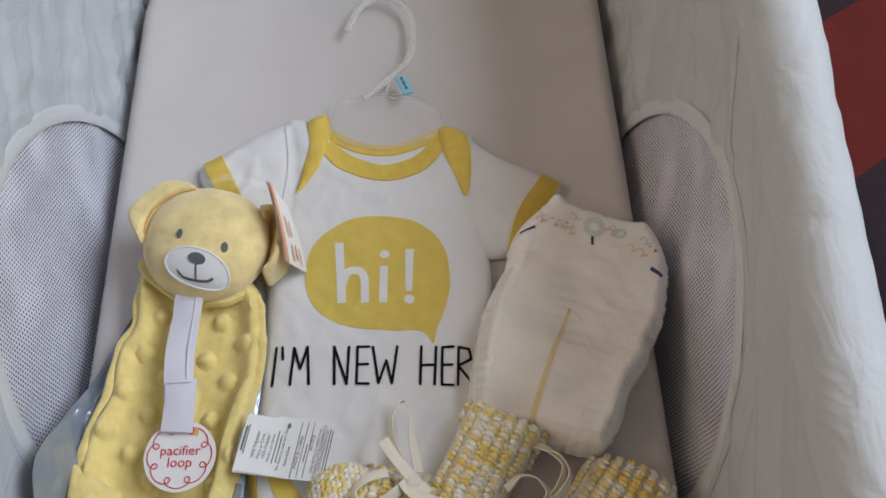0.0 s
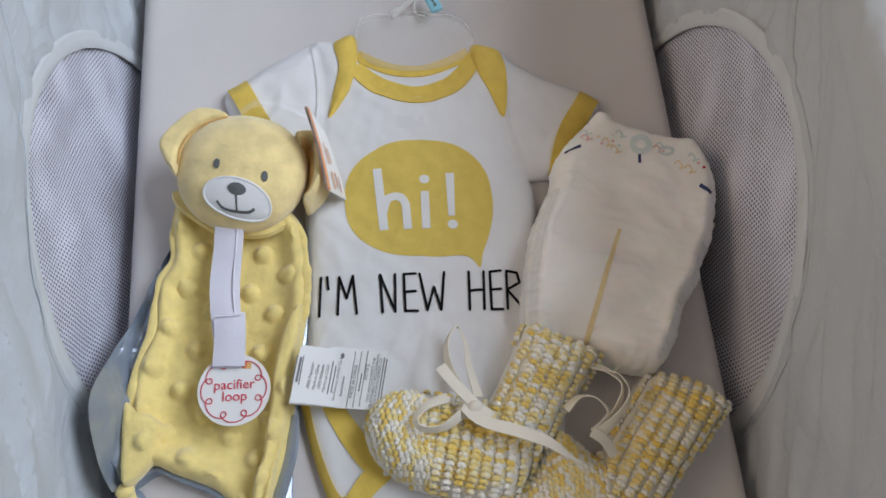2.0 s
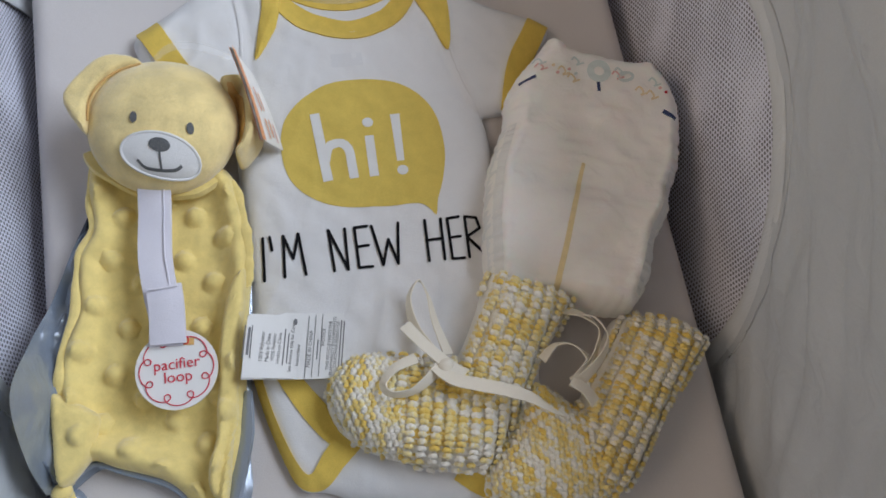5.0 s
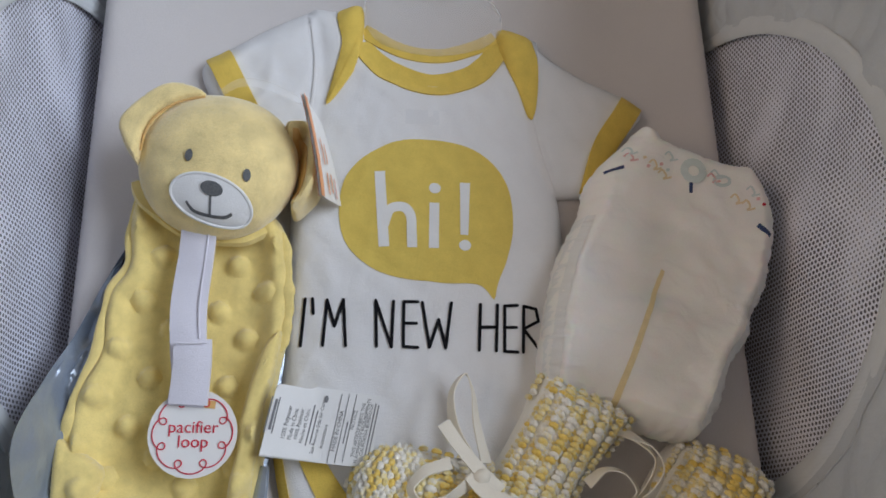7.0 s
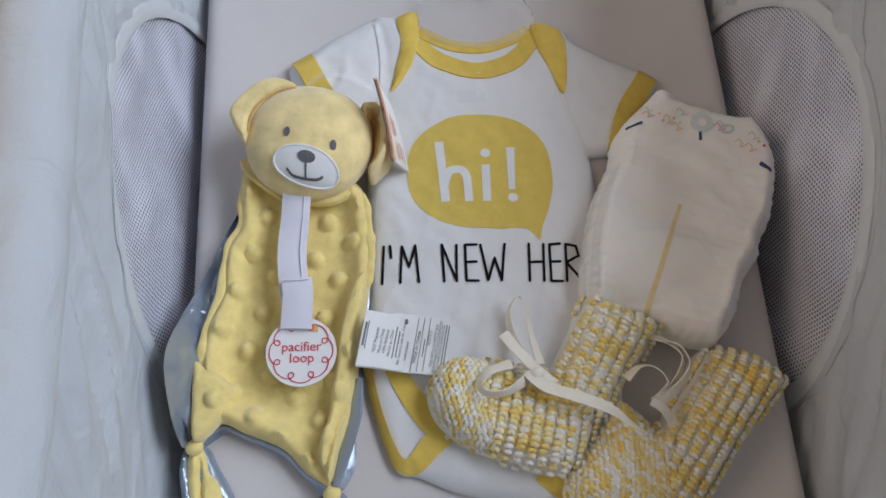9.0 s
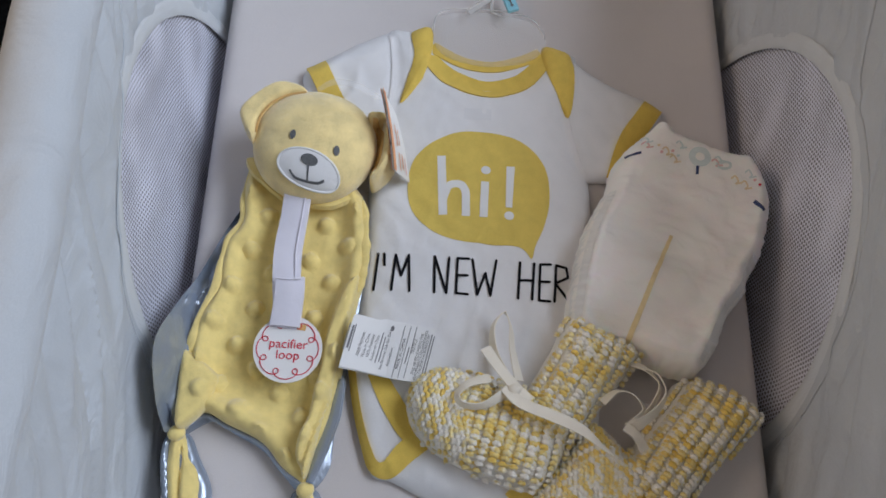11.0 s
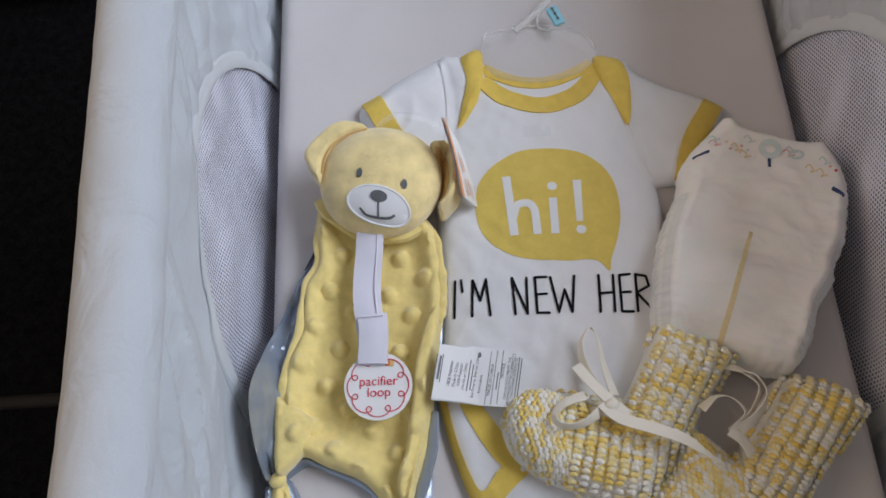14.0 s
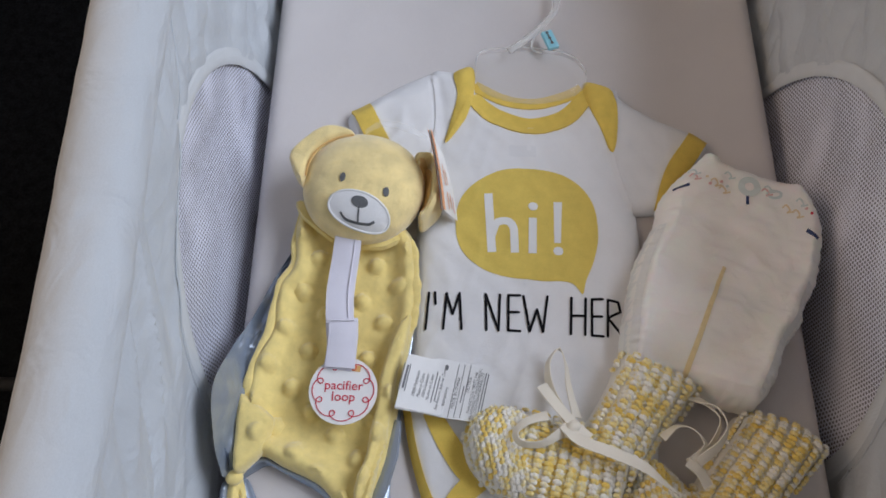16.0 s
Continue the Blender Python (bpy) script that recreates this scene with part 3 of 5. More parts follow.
def binding(s):
    """A soft tape sewn round the arch, lying on the cloth, with a puckered seam along its middle."""
    verts, faces, na, nw = [], [], 180, 9
    for i in range(na + 1):
        a = math.pi * i / na
        for k in range(nw + 1):
            u = k / nw
            r = -0.0020 + 0.0135 * u + 0.0005 * noise.noise((a * 14, s, 0))
            y, z = arch(s, a, r)
            high = 0.0013 * (1 - abs(2 * u - 1) ** 3) - 0.0003 + 0.0003 * noise.noise((a * 30, u * 3, s)) - (0.0004 if k == 6 else 0)
            verts.append((side_x(y, z, s) - s * high, y, z))
    for i in range(na):
        for k in range(nw):
            q = i * (nw + 1) + k
            f = (q, q + 1, q + nw + 2, q + nw + 1)
            faces.append(f if s > 0 else tuple(reversed(f)))
    n = len(verts)
    verts += [(x + s * 0.0012, y, z) for x, y, z in verts]
    return verts, faces + [tuple(j + n for j in reversed(f)) for f in faces]


def seam(s):
    """The panel seam: along the outside of the binding, then rising from the arch towards the rim."""
    run = [arch(s, a, 0.0165) for a in np.linspace(math.pi * 0.93, math.pi * 0.46, 16)]
    y, z = run[-1]
    run += [np.array(p) for p in ((y + 0.030, z + 0.016), (y + 0.066, z + 0.040), (y + 0.105, z + 0.062), (y + 0.16, z + 0.072))]
    p = resample(spline(run, 6), 0.003)
    return tube([(side_x(a, b, s) - s * (slack(a, b, s) * 0.9 + 0.0010), a, b) for a, b in p], 0.0009, 8, 0, taper=[0.7 + 0.5 * abs(noise.noise((k * 0.45, s, 1))) for k in range(len(p))])


for s in (-1, 1):
    w = part("side_wall", side_wall(s), M["wall_cloth"], bassinet, "slack white cloth side with an arched window")
    part("binding", binding(s), M["binding"], w, "stitched white binding tape")
    part("seam", seam(s), M["wall_cloth"], w, "puckered sewn seam")
    outer = side_wall(s, True)
    part("outer_cloth", outer, M["outer"], bassinet, "grey outer cloth behind the net")
    part("net", net(s), M["net"], w, "fine white knitted net", kind="stuff")
end_wall(FAR - 0.10, FAR, "head_wall")
end_wall(NEAR + 0.10, NEAR, "foot_wall")
half_rim = [(-0.11, NEAR - 0.015), (-0.02, NEAR + 0.01), (0.022, NEAR + 0.12), (0.022, 0.2), (0.022, 0.32), (0.022, 0.43), (0.024, FAR - 0.14), (-0.02, FAR - 0.01), (-0.11, FAR + 0.015)]
rim_path = [(CX + HALF + a + rim_out(b, 1), b, RIM) for a, b in half_rim] + [(CX - HALF - a - rim_out(b, -1), b, RIM) for a, b in reversed(half_rim)]
rim_path = spline(rim_path, 16, True)
rv, rf = tube(rim_path, 0.021, 20, 0, True)
rv = [np.array(v) + 0.0016 * noise.noise((v[0] * 30, v[1] * 22, v[2] * 30)) + 0.0011 * noise.noise((v[0] * 85, v[1] * 60, v[2] * 85)) for v in rv]
part("rim_rail", (rv, rf), M["wall_cloth"], bassinet, "padded rim covered in white cloth")
part("base_panel", box(CX - HALF, CX + HALF, NEAR + 0.01, FAR - 0.01, -0.075, -0.058, 0.004), M["wall_cloth"], bassinet)
for sx in (-1, 1):
    for yy in (NEAR + 0.12, FAR - 0.12):
        part("leg", tube([(CX + sx * 0.15, yy, -0.07), (CX + sx * 0.19, yy, FLOOR + 0.012)], 0.012, 12, 0), M["metal"], bassinet, "grey tube leg")
    part("foot", tube([(CX + sx * 0.19, NEAR + 0.05, FLOOR + 0.012), (CX + sx * 0.19, FAR - 0.05, FLOOR + 0.012)], 0.012, 12, 0), M["metal"], bassinet, "grey tube foot")

# ---- the mattress ----
mattress = thing("mattress", (CX, 0.33, -0.05), "thin bassinet mattress in a grey-beige fitted sheet", "mattress")
mo = []
for sx, sy, a0 in ((1, 1, 0), (-1, 1, 90), (-1, -1, 180), (1, -1, 270)):
    for k in range(9):
        a = radians(a0 + 90 * k / 8)
        cx, cy = CX + sx * (HALF - 0.11), (FAR - 0.125) if sy > 0 else (NEAR + 0.125)
        mo.append((cx + 0.11 * math.cos(a), cy + 0.11 * math.sin(a)))


def mattress_top(x, y, d):
    r = np.clip(d / 0.013, 0, 1)
    soft = 0.0011 * nz(x, y, 7, 2.0) + 0.0005 * nz(x, y, 22, 4.0)
    return -0.013 + 0.013 * np.sqrt(1 - (1 - r) ** 2) + soft * r - 0.001


part("foam_core", box(CX - HALF + 0.02, CX + HALF - 0.02, NEAR + 0.04, FAR - 0.04, -0.055, -0.02, 0.006), M["label"], mattress)
part("sheet_cover", Cloth(mo, mattress_top, smooth=False).mesh(0.007, -0.057), M["sheet"], mattress)

# ---- the bodysuit ----
suit = thing("bodysuit", (0.0, 0.35, 0.0), "white short-sleeved baby bodysuit with yellow trim and print", "bodysuit")


def in_from(poly, x, y):
    d, inside = edge_distance(x, y, poly)
    return np.where(inside, d, 0)


def suit_surface(x, y):
    """Height of the flat garment, thin at its outer edge, with soft folds."""
    d = np.maximum.reduce([in_from(q, x, y) for q in (BODY_POLY, SL_POLY, SR_POLY)])
    fold = 0.0016 * nz(x, y, 22, 1.0) + 0.0010 * nz(x * 1.6 + y * 0.8, y, 45, 3.0) + 0.0008 * np.clip(1 - 2.5 * np.abs(nz(x * 1.3 - y * 0.5, x * 0.4 + y * 0.35, 26, 5.5)), 0, 1) ** 2
    arm = np.clip((np.abs(x + 0.004) - 0.075) / 0.012, 0, 1) * np.clip((y - 0.39) / 0.02, 0, 1)
    fold = fold + arm * 0.0022 * np.clip(1 - 2.4 * np.abs(nz(x - y * 0.6, x * 0.3 + y * 0.5, 34, 2.5)), 0, 1) ** 2
    return 0.0035 + 0.0085 * (1 - np.exp(-d / 0.0065)) + fold * np.clip(d / 0.01, 0, 1) + 0.0012 * np.clip((y - 0.44) / 0.05, 0, 1)


body_outline = [(-0.047, 0.540), (-0.064, 0.538), (-0.083, 0.535), (-0.079, 0.492), (-0.082, 0.452), (-0.090, 0.410), (-0.091, 0.360), (-0.092, 0.310), (-0.094, 0.265), (-0.096, 0.238),
                (-0.090, 0.212), (-0.083, 0.187), (-0.075, 0.172), (-0.062, 0.169), (-0.038, 0.158), (-0.011, 0.152), (0.020, 0.147), (0.050, 0.147), (0.075, 0.18), (0.085, 0.24), (0.086, 0.30), (0.083, 0.365),
                (0.081, 0.402), (0.074, 0.424), (0.069, 0.458), (0.074, 0.486), (0.074, 0.517), (0.050, 0.524), (0.043, 0.508), (0.025, 0.487), (0.002, 0.481), (-0.025, 0.489), (-0.042, 0.508)]
sleeve_l = [(-0.078, 0.537), (-0.106, 0.524), (-0.136, 0.504), (-0.151, 0.491), (-0.145, 0.472), (-0.130, 0.462), (-0.112, 0.440), (-0.088, 0.416), (-0.076, 0.420), (-0.066, 0.450), (-0.064, 0.495), (-0.070, 0.530)]
sleeve_r = [(0.066, 0.519), (0.082, 0.505), (0.105, 0.490), (0.1305, 0.4775), (0.1435, 0.4655), (0.1375, 0.4545), (0.1230, 0.4400), (0.1160, 0.4240), (0.1115, 0.4080), (0.102, 0.4040), (0.088, 0.4030), (0.072, 0.404), (0.062, 0.424), (0.056, 0.460), (0.060, 0.49)]
BODY_POLY, SL_POLY, SR_POLY = (spline(q, 8, True) for q in (body_outline, sleeve_l, sleeve_r))
SUIT = Cloth(body_outline, lambda x, y, d: suit_surface(x, y))
part("body", SUIT.mesh(0.0025, 0.0005), M["jersey"], suit)


def sleeve_height(x, y, d):
    """Level with the body at the armhole, tucked under it inside."""
    return suit_surface(x, y) - 0.0016 * np.clip(in_from(BODY_POLY, x, y) / 0.002, 0, 1)


SL = Cloth(sleeve_l, sleeve_height)
SR = Cloth(sleeve_r, sleeve_height)
for sl, cuff in ((SL, [(-0.1415, 0.500), (-0.1305, 0.478), (-0.117, 0.450)]), (SR, [(0.1372, 0.4715), (0.1285, 0.4580), (0.1155, 0.4390), (0.1080, 0.4205), (0.1035, 0.4035)])):
    sv = part("sleeve", sl.mesh(0.0028, 0.0005), M["jersey"], suit)
    part("cuff", strip(cuff, 0.0165, sl, 10, 0.0022, 0.004), M["yellow"], sv, "yellow ribbed cuff")
# back of the neck, seen inside the collar, and its white neck tape
BACK = Cloth([(-0.045, 0.528), (-0.020, 0.5135), (0.006, 0.510), (0.030, 0.517), (0.046, 0.524), (0.046, 0.508), (0.026, 0.480), (0.000, 0.472), (-0.028, 0.482), (-0.046, 0.505)], lambda x, y, d: 0.0045 + 0.0012 * np.clip(d / 0.003, 0, 1))
part("back_panel", BACK.mesh(0.003, 0.001), M["jersey"], suit)
part("back_collar", strip([(-0.046, 0.523), (-0.020, 0.5085), (0.006, 0.505), (0.030, 0.512), (0.045, 0.520)], 0.011, BACK, 10, 0.001, 0.0012), M["yellow"], suit, "yellow back collar")
part("neckband", strip([(-0.0475, 0.511), (-0.039, 0.500), (-0.027, 0.4905), (-0.001, 0.4815), (0.025, 0.4875), (0.038, 0.498), (0.048, 0.513)], 0.0165, SUIT, 10, 0.0012, 0.0016, taper=[0.014, 0.018, 0.0185, 0.018, 0.014]), M["yellow"], suit, "yellow ribbed neckband")
FL = Cloth([(-0.063, 0.534), (-0.047, 0.5415), (-0.046, 0.515), (-0.053, 0.487), (-0.0695, 0.463), (-0.065, 0.486), (-0.060, 0.509)], lambda x, y, d: SUIT(x, y) + 0.0012 + 0.0022 * (1 - np.exp(-d / 0.002)))
FR = Cloth([(0.047, 0.526), (0.068, 0.518), (0.072, 0.487), (0.0665, 0.456), (0.058, 0.475), (0.049, 0.500)], lambda x, y, d: SUIT(x, y) + 0.0012 + 0.0022 * (1 - np.exp(-d / 0.002)))
for f in (FL, FR):
    part("shoulder_band", f.mesh(0.0025, None, 0.003), M["yellow"], suit, "yellow overlapping shoulder band")
part("fold", strip([(-0.0478, 0.512), (-0.055, 0.489), (-0.067, 0.466)], 0.004, FL, 8, 0.0008, 0.002, taper=[0.002, 0.006, 0.001]), M["yellow"], suit)
# seams
for p in ([(-0.081, 0.529), (-0.077, 0.492), (-0.080, 0.455), (-0.087, 0.415)], [(0.0735, 0.518), (0.0725, 0.486), (0.068, 0.458), (0.074, 0.424), (0.081, 0.402)]):
    part("armhole_seam", strip(p, 0.0016, SUIT, 10, 0.0010, 0.001), M["jersey"], suit)
# faint size print inside the neck
part("size_print", strip([(-0.018, 0.456), (0.004, 0.455)], 0.010, SUIT, 5, 0.00012, 0.0001), mat("faint_grey_print", (0.765, 0.765, 0.775), 0.9, 0.03), suit)
# leg openings
part("leg_binding", strip([(-0.0945, 0.246), (-0.0890, 0.218), (-0.0815, 0.193), (-0.0745, 0.1785), (-0.0645, 0.1770), (-0.0540, 0.1875), (-0.0430, 0.1970)], 0.010, SUIT, 10, 0.0018, 0.0026, taper=[0.0055, 0.0058, 0.0065, 0.0085, 0.0125, 0.015, 0.016]), M["yellow"], suit, "yellow leg binding")
part("leg_binding", strip([(-0.077, 0.244), (-0.0645, 0.222), (-0.0535, 0.206), (-0.043, 0.196)], 0.015, SUIT, 10, 0.0010, 0.002, taper=[0.012, 0.015, 0.016, 0.016]), M["yellow"], suit, "yellow leg binding")
part("leg_binding", strip([(0.020, 0.168), (0.034, 0.156), (0.052, 0.149)], 0.014, SUIT, 10, 0.001, 0.002), M["yellow"], suit, "yellow leg binding")

# printed speech bubble and words
BUB = Cloth([(-0.0605, 0.392), (-0.054, 0.417), (-0.030, 0.4355), (-0.001, 0.4395), (0.028, 0.432), (0.046, 0.410), (0.0495, 0.382), (0.045, 0.360), (0.038, 0.343), (0.0352, 0.3325), (0.031, 0.338), (0.0235, 0.3425), (0.002, 0.3435), (-0.034, 0.3495), (-0.055, 0.367)], lambda x, y, d: SUIT(x, y) + 0.0005)
bubble = part("printed_bubble", BUB.mesh(0.0025, None, 0.0004), M["print_yellow"], suit, "yellow printed speech bubble")
U = 0.0009
part("letter", join([strip([(-0.0350, 0.4165), (-0.0325, 0.3665)], 0.0066, SUIT, lift=U, smooth=False), strip([(-0.0325, 0.381), (-0.0285, 0.391), (-0.0205, 0.3925), (-0.0158, 0.387), (-0.0152, 0.376), (-0.0150, 0.3660)], 0.0062, SUIT, lift=U)]), M["print_white"], bubble)
part("letter", join([strip([(-0.0005, 0.3955), (-0.0015, 0.3655)], 0.0062, SUIT, lift=U, smooth=False), disc(0.0000, 0.4055, 0.0038, 0.0036, 0, SUIT, U)]), M["print_white"], bubble)
part("letter", join([strip([(0.0195, 0.4095), (0.0180, 0.3745)], 0.006, SUIT, lift=U, smooth=False, taper=[0.0066, 0.0050]), disc(0.0182, 0.3675, 0.0038, 0.0036, 0, SUIT, U)]), M["print_white"], bubble)
W = 0.0019
words = [
    [[(-0.0800, 0.3335), (-0.0822, 0.3050)]],
    [[(-0.0755, 0.3335), (-0.0750, 0.3245)]],
    [[(-0.0690, 0.3050), (-0.0668, 0.3325), (-0.0622, 0.3165), (-0.0570, 0.3325), (-0.0555, 0.3045)]],
    [[(-0.0372, 0.3040), (-0.0375, 0.3320), (-0.0283, 0.3035), (-0.0268, 0.3315)]],
    [[(-0.0120, 0.3312), (-0.0205, 0.3312), (-0.0212, 0.3035), (-0.0125, 0.3030)], [(-0.0208, 0.3180), (-0.0130, 0.3178)]],
    [[(-0.0092, 0.3308), (-0.0055, 0.3030), (0.0004, 0.3200), (0.0042, 0.3025), (0.0085, 0.3303)]],
    [[(0.0262, 0.3292), (0.0245, 0.3010)], [(0.0370, 0.3290), (0.0348, 0.3005)], [(0.0252, 0.3150), (0.0360, 0.3150)]],
    [[(0.0495, 0.3290), (0.0415, 0.3285), (0.0400, 0.3003), (0.0482, 0.2998)], [(0.0408, 0.3150), (0.0482, 0.3150)]],
    [[(0.0515, 0.2998), (0.0535, 0.3285), (0.0610, 0.3265), (0.0622, 0.3190), (0.0525, 0.3140), (0.0632, 0.2992)]],
    [[(0.0760, 0.3275), (0.0690, 0.3272), (0.0672, 0.2985), (0.0750, 0.2980)], [(0.0682, 0.3135), (0.0745, 0.3135)]],
]
for strokes in words:
    shapes = []
    for st in strokes:
        for a, b in zip(st, st[1:]):
            shapes.append(strip([a, b], W, SUIT, lift=U, smooth=False))
        shapes += [disc(x, y, W / 2, W / 2, 0, SUIT, U, 8) for x, y in st]
    part("printed_letter", join(shapes), M["black"], suit, "thin black printed capital")

# ---- the hanger ----
hanger = thing("hanger", (0.0, 0.56, 0.0), "clear plastic baby clothes hanger with a blue size clip", "hanger")
HB = Cloth([(-0.0440, 0.5437), (-0.0400, 0.5543), (-0.018, 0.5575), (0.0066, 0.5575), (0.0354, 0.5510), (0.0470, 0.5370), (0.0490, 0.5240), (0.0337, 0.5100), (0.0002, 0.5040), (-0.0329, 0.5120), (-0.045, 0.528)], lambda x, y, d: 0.0075 + 0.0035 * (1 - np.exp(-d / 0.003)))
part("shoulder_bar", HB.mesh(0.003, None, 0.0012), M["plastic"], hanger)
part("ridge", tube([(-0.0455, 0.535, 0.010), (-0.0405, 0.5543, 0.011), (-0.018, 0.5577, 0.012), (0.0066, 0.5577, 0.012), (0.0354, 0.5512, 0.012), (0.0470, 0.5372, 0.012), (0.0485, 0.530, 0.011)], 0.0006, 8, 8), M["plastic_bar"], hanger)
hook = [(-0.016, 0.555, 0.011), (0.004, 0.572, 0.012), (0.022, 0.593, 0.012), (0.026, 0.605, 0.012), (0.027, 0.632, 0.012), (0.019, 0.656, 0.012), (0.001, 0.666, 0.012), (-0.019, 0.655, 0.012), (-0.031, 0.628, 0.012)]
part("hook", tube(hook, 0.0033, 10, 8, flat=0.8), M["plastic_bar"], hanger)
part("hook_rib", tube([(x + 0.0022, y + 0.0015, z + 0.0022) for x, y, z in hook], 0.0010, 8, 8), M["plastic_bar"], hanger)
part("brace", tube([(0.012, 0.578, 0.0115), (0.005, 0.568, 0.0115), (0.004, 0.557, 0.0115), (0.012, 0.553, 0.0115)], 0.0012, 8, 8), M["plastic_bar"], hanger)
clip = part("size_clip", box(-0.005, 0.005, -0.0095, 0.0095, -0.002, 0.002, 0.0014, 3), M["blue"], None, "small blue plastic size clip")
clip.data.transform(pose(0.0190, 0.5640, 0.0148, 0, 0, 20))
clip.data.transform(Matrix.Translation(-hanger.location))
clip.parent = hanger
part("size_mark", join([strip([(0.0168, 0.5695), (0.0205, 0.5600)], 0.0009, level(0.0171), smooth=False)] + [disc(0.0166 + 0.0040 * k, 0.5700 - 0.0105 * k, 0.0013, 0.0013, 0, level(0.0171), n=10) for k in (0, 0.5, 1)]), M["ink"], clip)

# ---- the comforter ----
lovey = thing("comforter", (-0.15, 0.30, 0.0), "yellow dimpled plush bear comforter with grey satin backing", "comforter")
LX, LY = -0.163, 0.358


def dots(x, y):
    """Raised dimples on a slanting lattice."""
    h = np.zeros(np.shape(x))
    for i in range(-9, 12):
        for j in range(-9, 12):
            cx, cy = LX - 0.0100 * i + 0.0165 * j, LY - 0.0275 * i - 0.0165 * j
            if -0.23 < cx < -0.08 and 0.14 < cy < 0.40:
                r2 = ((x - cx) ** 2 + (y - cy) ** 2) / 0.0066 ** 2
                h = np.maximum(h, 0.0062 * np.clip(1 - r2, 0, 1) ** 0.75)
    return h


def minky_height(x, y, d):
    side = np.clip((y - 0.185) / 0.03, 0, 1) * np.clip((0.41 - y) / 0.03, 0, 1)
    roll = 0.0085 * np.exp(-((d - 0.007) / 0.0075) ** 2) * side
    sag = 0.012 + 0.005 * np.exp(-d / 0.02)
    edge = -0.008 * np.exp(-d / 0.0025)
    return sag + roll + edge + dots(x, y) * np.clip((d - 0.004) / 0.004, 0, 1) + 0.0030 * nz(x, y, 28, 8.0) + 0.0016 * nz(x, y, 70, 3.0) + 0.006 * np.clip((y - 0.33) / 0.06, 0, 1)


MINKY = Cloth([(-0.180, 0.404), (-0.184, 0.372), (-0.184, 0.350), (-0.194, 0.334), (-0.197, 0.302), (-0.207, 0.272), (-0.209, 0.232), (-0.211, 0.200), (-0.206, 0.199), (-0.194, 0.211), (-0.178, 0.204),
               (-0.152, 0.192), (-0.137, 0.176), (-0.121, 0.163), (-0.117, 0.166), (-0.110, 0.190), (-0.103, 0.220), (-0.098, 0.263), (-0.089, 0.313), (-0.088, 0.341), (-0.094, 0.376), (-0.115, 0.392), (-0.15, 0.398)], minky_height)
part("minky_panel", MINKY.mesh(0.0019, None, 0.003), M["minky"], lovey, "yellow minky plush with raised dots")


def satin_height(x, y, d):
    return 0.002 + 0.005 * (1 - np.exp(-d / 0.006)) + 0.0022 * nz(x + y * 0.5, y * 0.6, 55, 9.0) * np.clip(d / 0.006, 0, 1)


SAT = Cloth([(-0.181, 0.392), (-0.187, 0.362), (-0.202, 0.330), (-0.214, 0.294), (-0.2185, 0.252), (-0.2175, 0.215), (-0.2175, 0.200), (-0.210, 0.196), (-0.19, 0.2065), (-0.172, 0.1975), (-0.152, 0.187), (-0.136, 0.1705), (-0.121, 0.159),
             (-0.106, 0.176), (-0.1035, 0.205), (-0.0955, 0.262), (-0.0862, 0.312), (-0.0858, 0.342), (-0.092, 0.37), (-0.13, 0.385)], satin_height)
part("satin_backing", SAT.mesh(0.003, 0.0005), M["satin"], lovey, "grey-blue satin backing")
def hem(path, r, seed):
    p = resample(spline(path, 8), 0.0025)
    q = [(x + 0.0022 * noise.noise((y * 42, seed, 0)), y, z - 0.0022 + 0.0026 * noise.noise((y * 70, seed, 4))) for x, y, z in p]
    k = np.linspace(0, 1, len(q))
    return tube(q, r, 10, 0, taper=[(0.85 + 0.45 * noise.noise((v * 9, seed, 2))) * min(1, 6 * v + 0.4, 6 * (1 - v) + 0.4) for v in k], flat=0.4)


part("hem", hem([(-0.179, 0.402, 0.026), (-0.182, 0.372, 0.024), (-0.1825, 0.352, 0.023), (-0.192, 0.334, 0.023), (-0.196, 0.302, 0.023), (-0.2055, 0.272, 0.023), (-0.2075, 0.235, 0.023), (-0.2095, 0.203, 0.020)], 0.0030, 1), M["minky"], lovey, "turned plush hem")
part("hem", hem([(-0.094, 0.372, 0.024), (-0.0895, 0.342, 0.022), (-0.0905, 0.313, 0.022), (-0.0925, 0.300, 0.022)], 0.0042, 5), M["minky"], lovey, "turned plush hem")
part("hem", hem([(-0.206, 0.200, 0.015), (-0.194, 0.2095, 0.012), (-0.178, 0.2025, 0.011), (-0.152, 0.1905, 0.011), (-0.137, 0.1745, 0.012), (-0.121, 0.164, 0.014)], 0.0022, 9), M["satin"], lovey, "grey-blue satin edge")
inner = spline([(-0.184, 0.372, 0.016), (-0.190, 0.342, 0.016), (-0.197, 0.310, 0.016), (-0.205, 0.278, 0.018), (-0.208, 0.245, 0.020), (-0.209, 0.215, 0.018), (-0.210, 0.199, 0.014)], 8)
outer_ = spline([(-0.186, 0.372, 0.006), (-0.200, 0.344, 0.006), (-0.212, 0.312, 0.010), (-0.2185, 0.284, 0.030), (-0.2195, 0.248, 0.060), (-0.2190, 0.214, 0.042), (-0.2175, 0.196, 0.018)], 8)
fv, ff = [], []
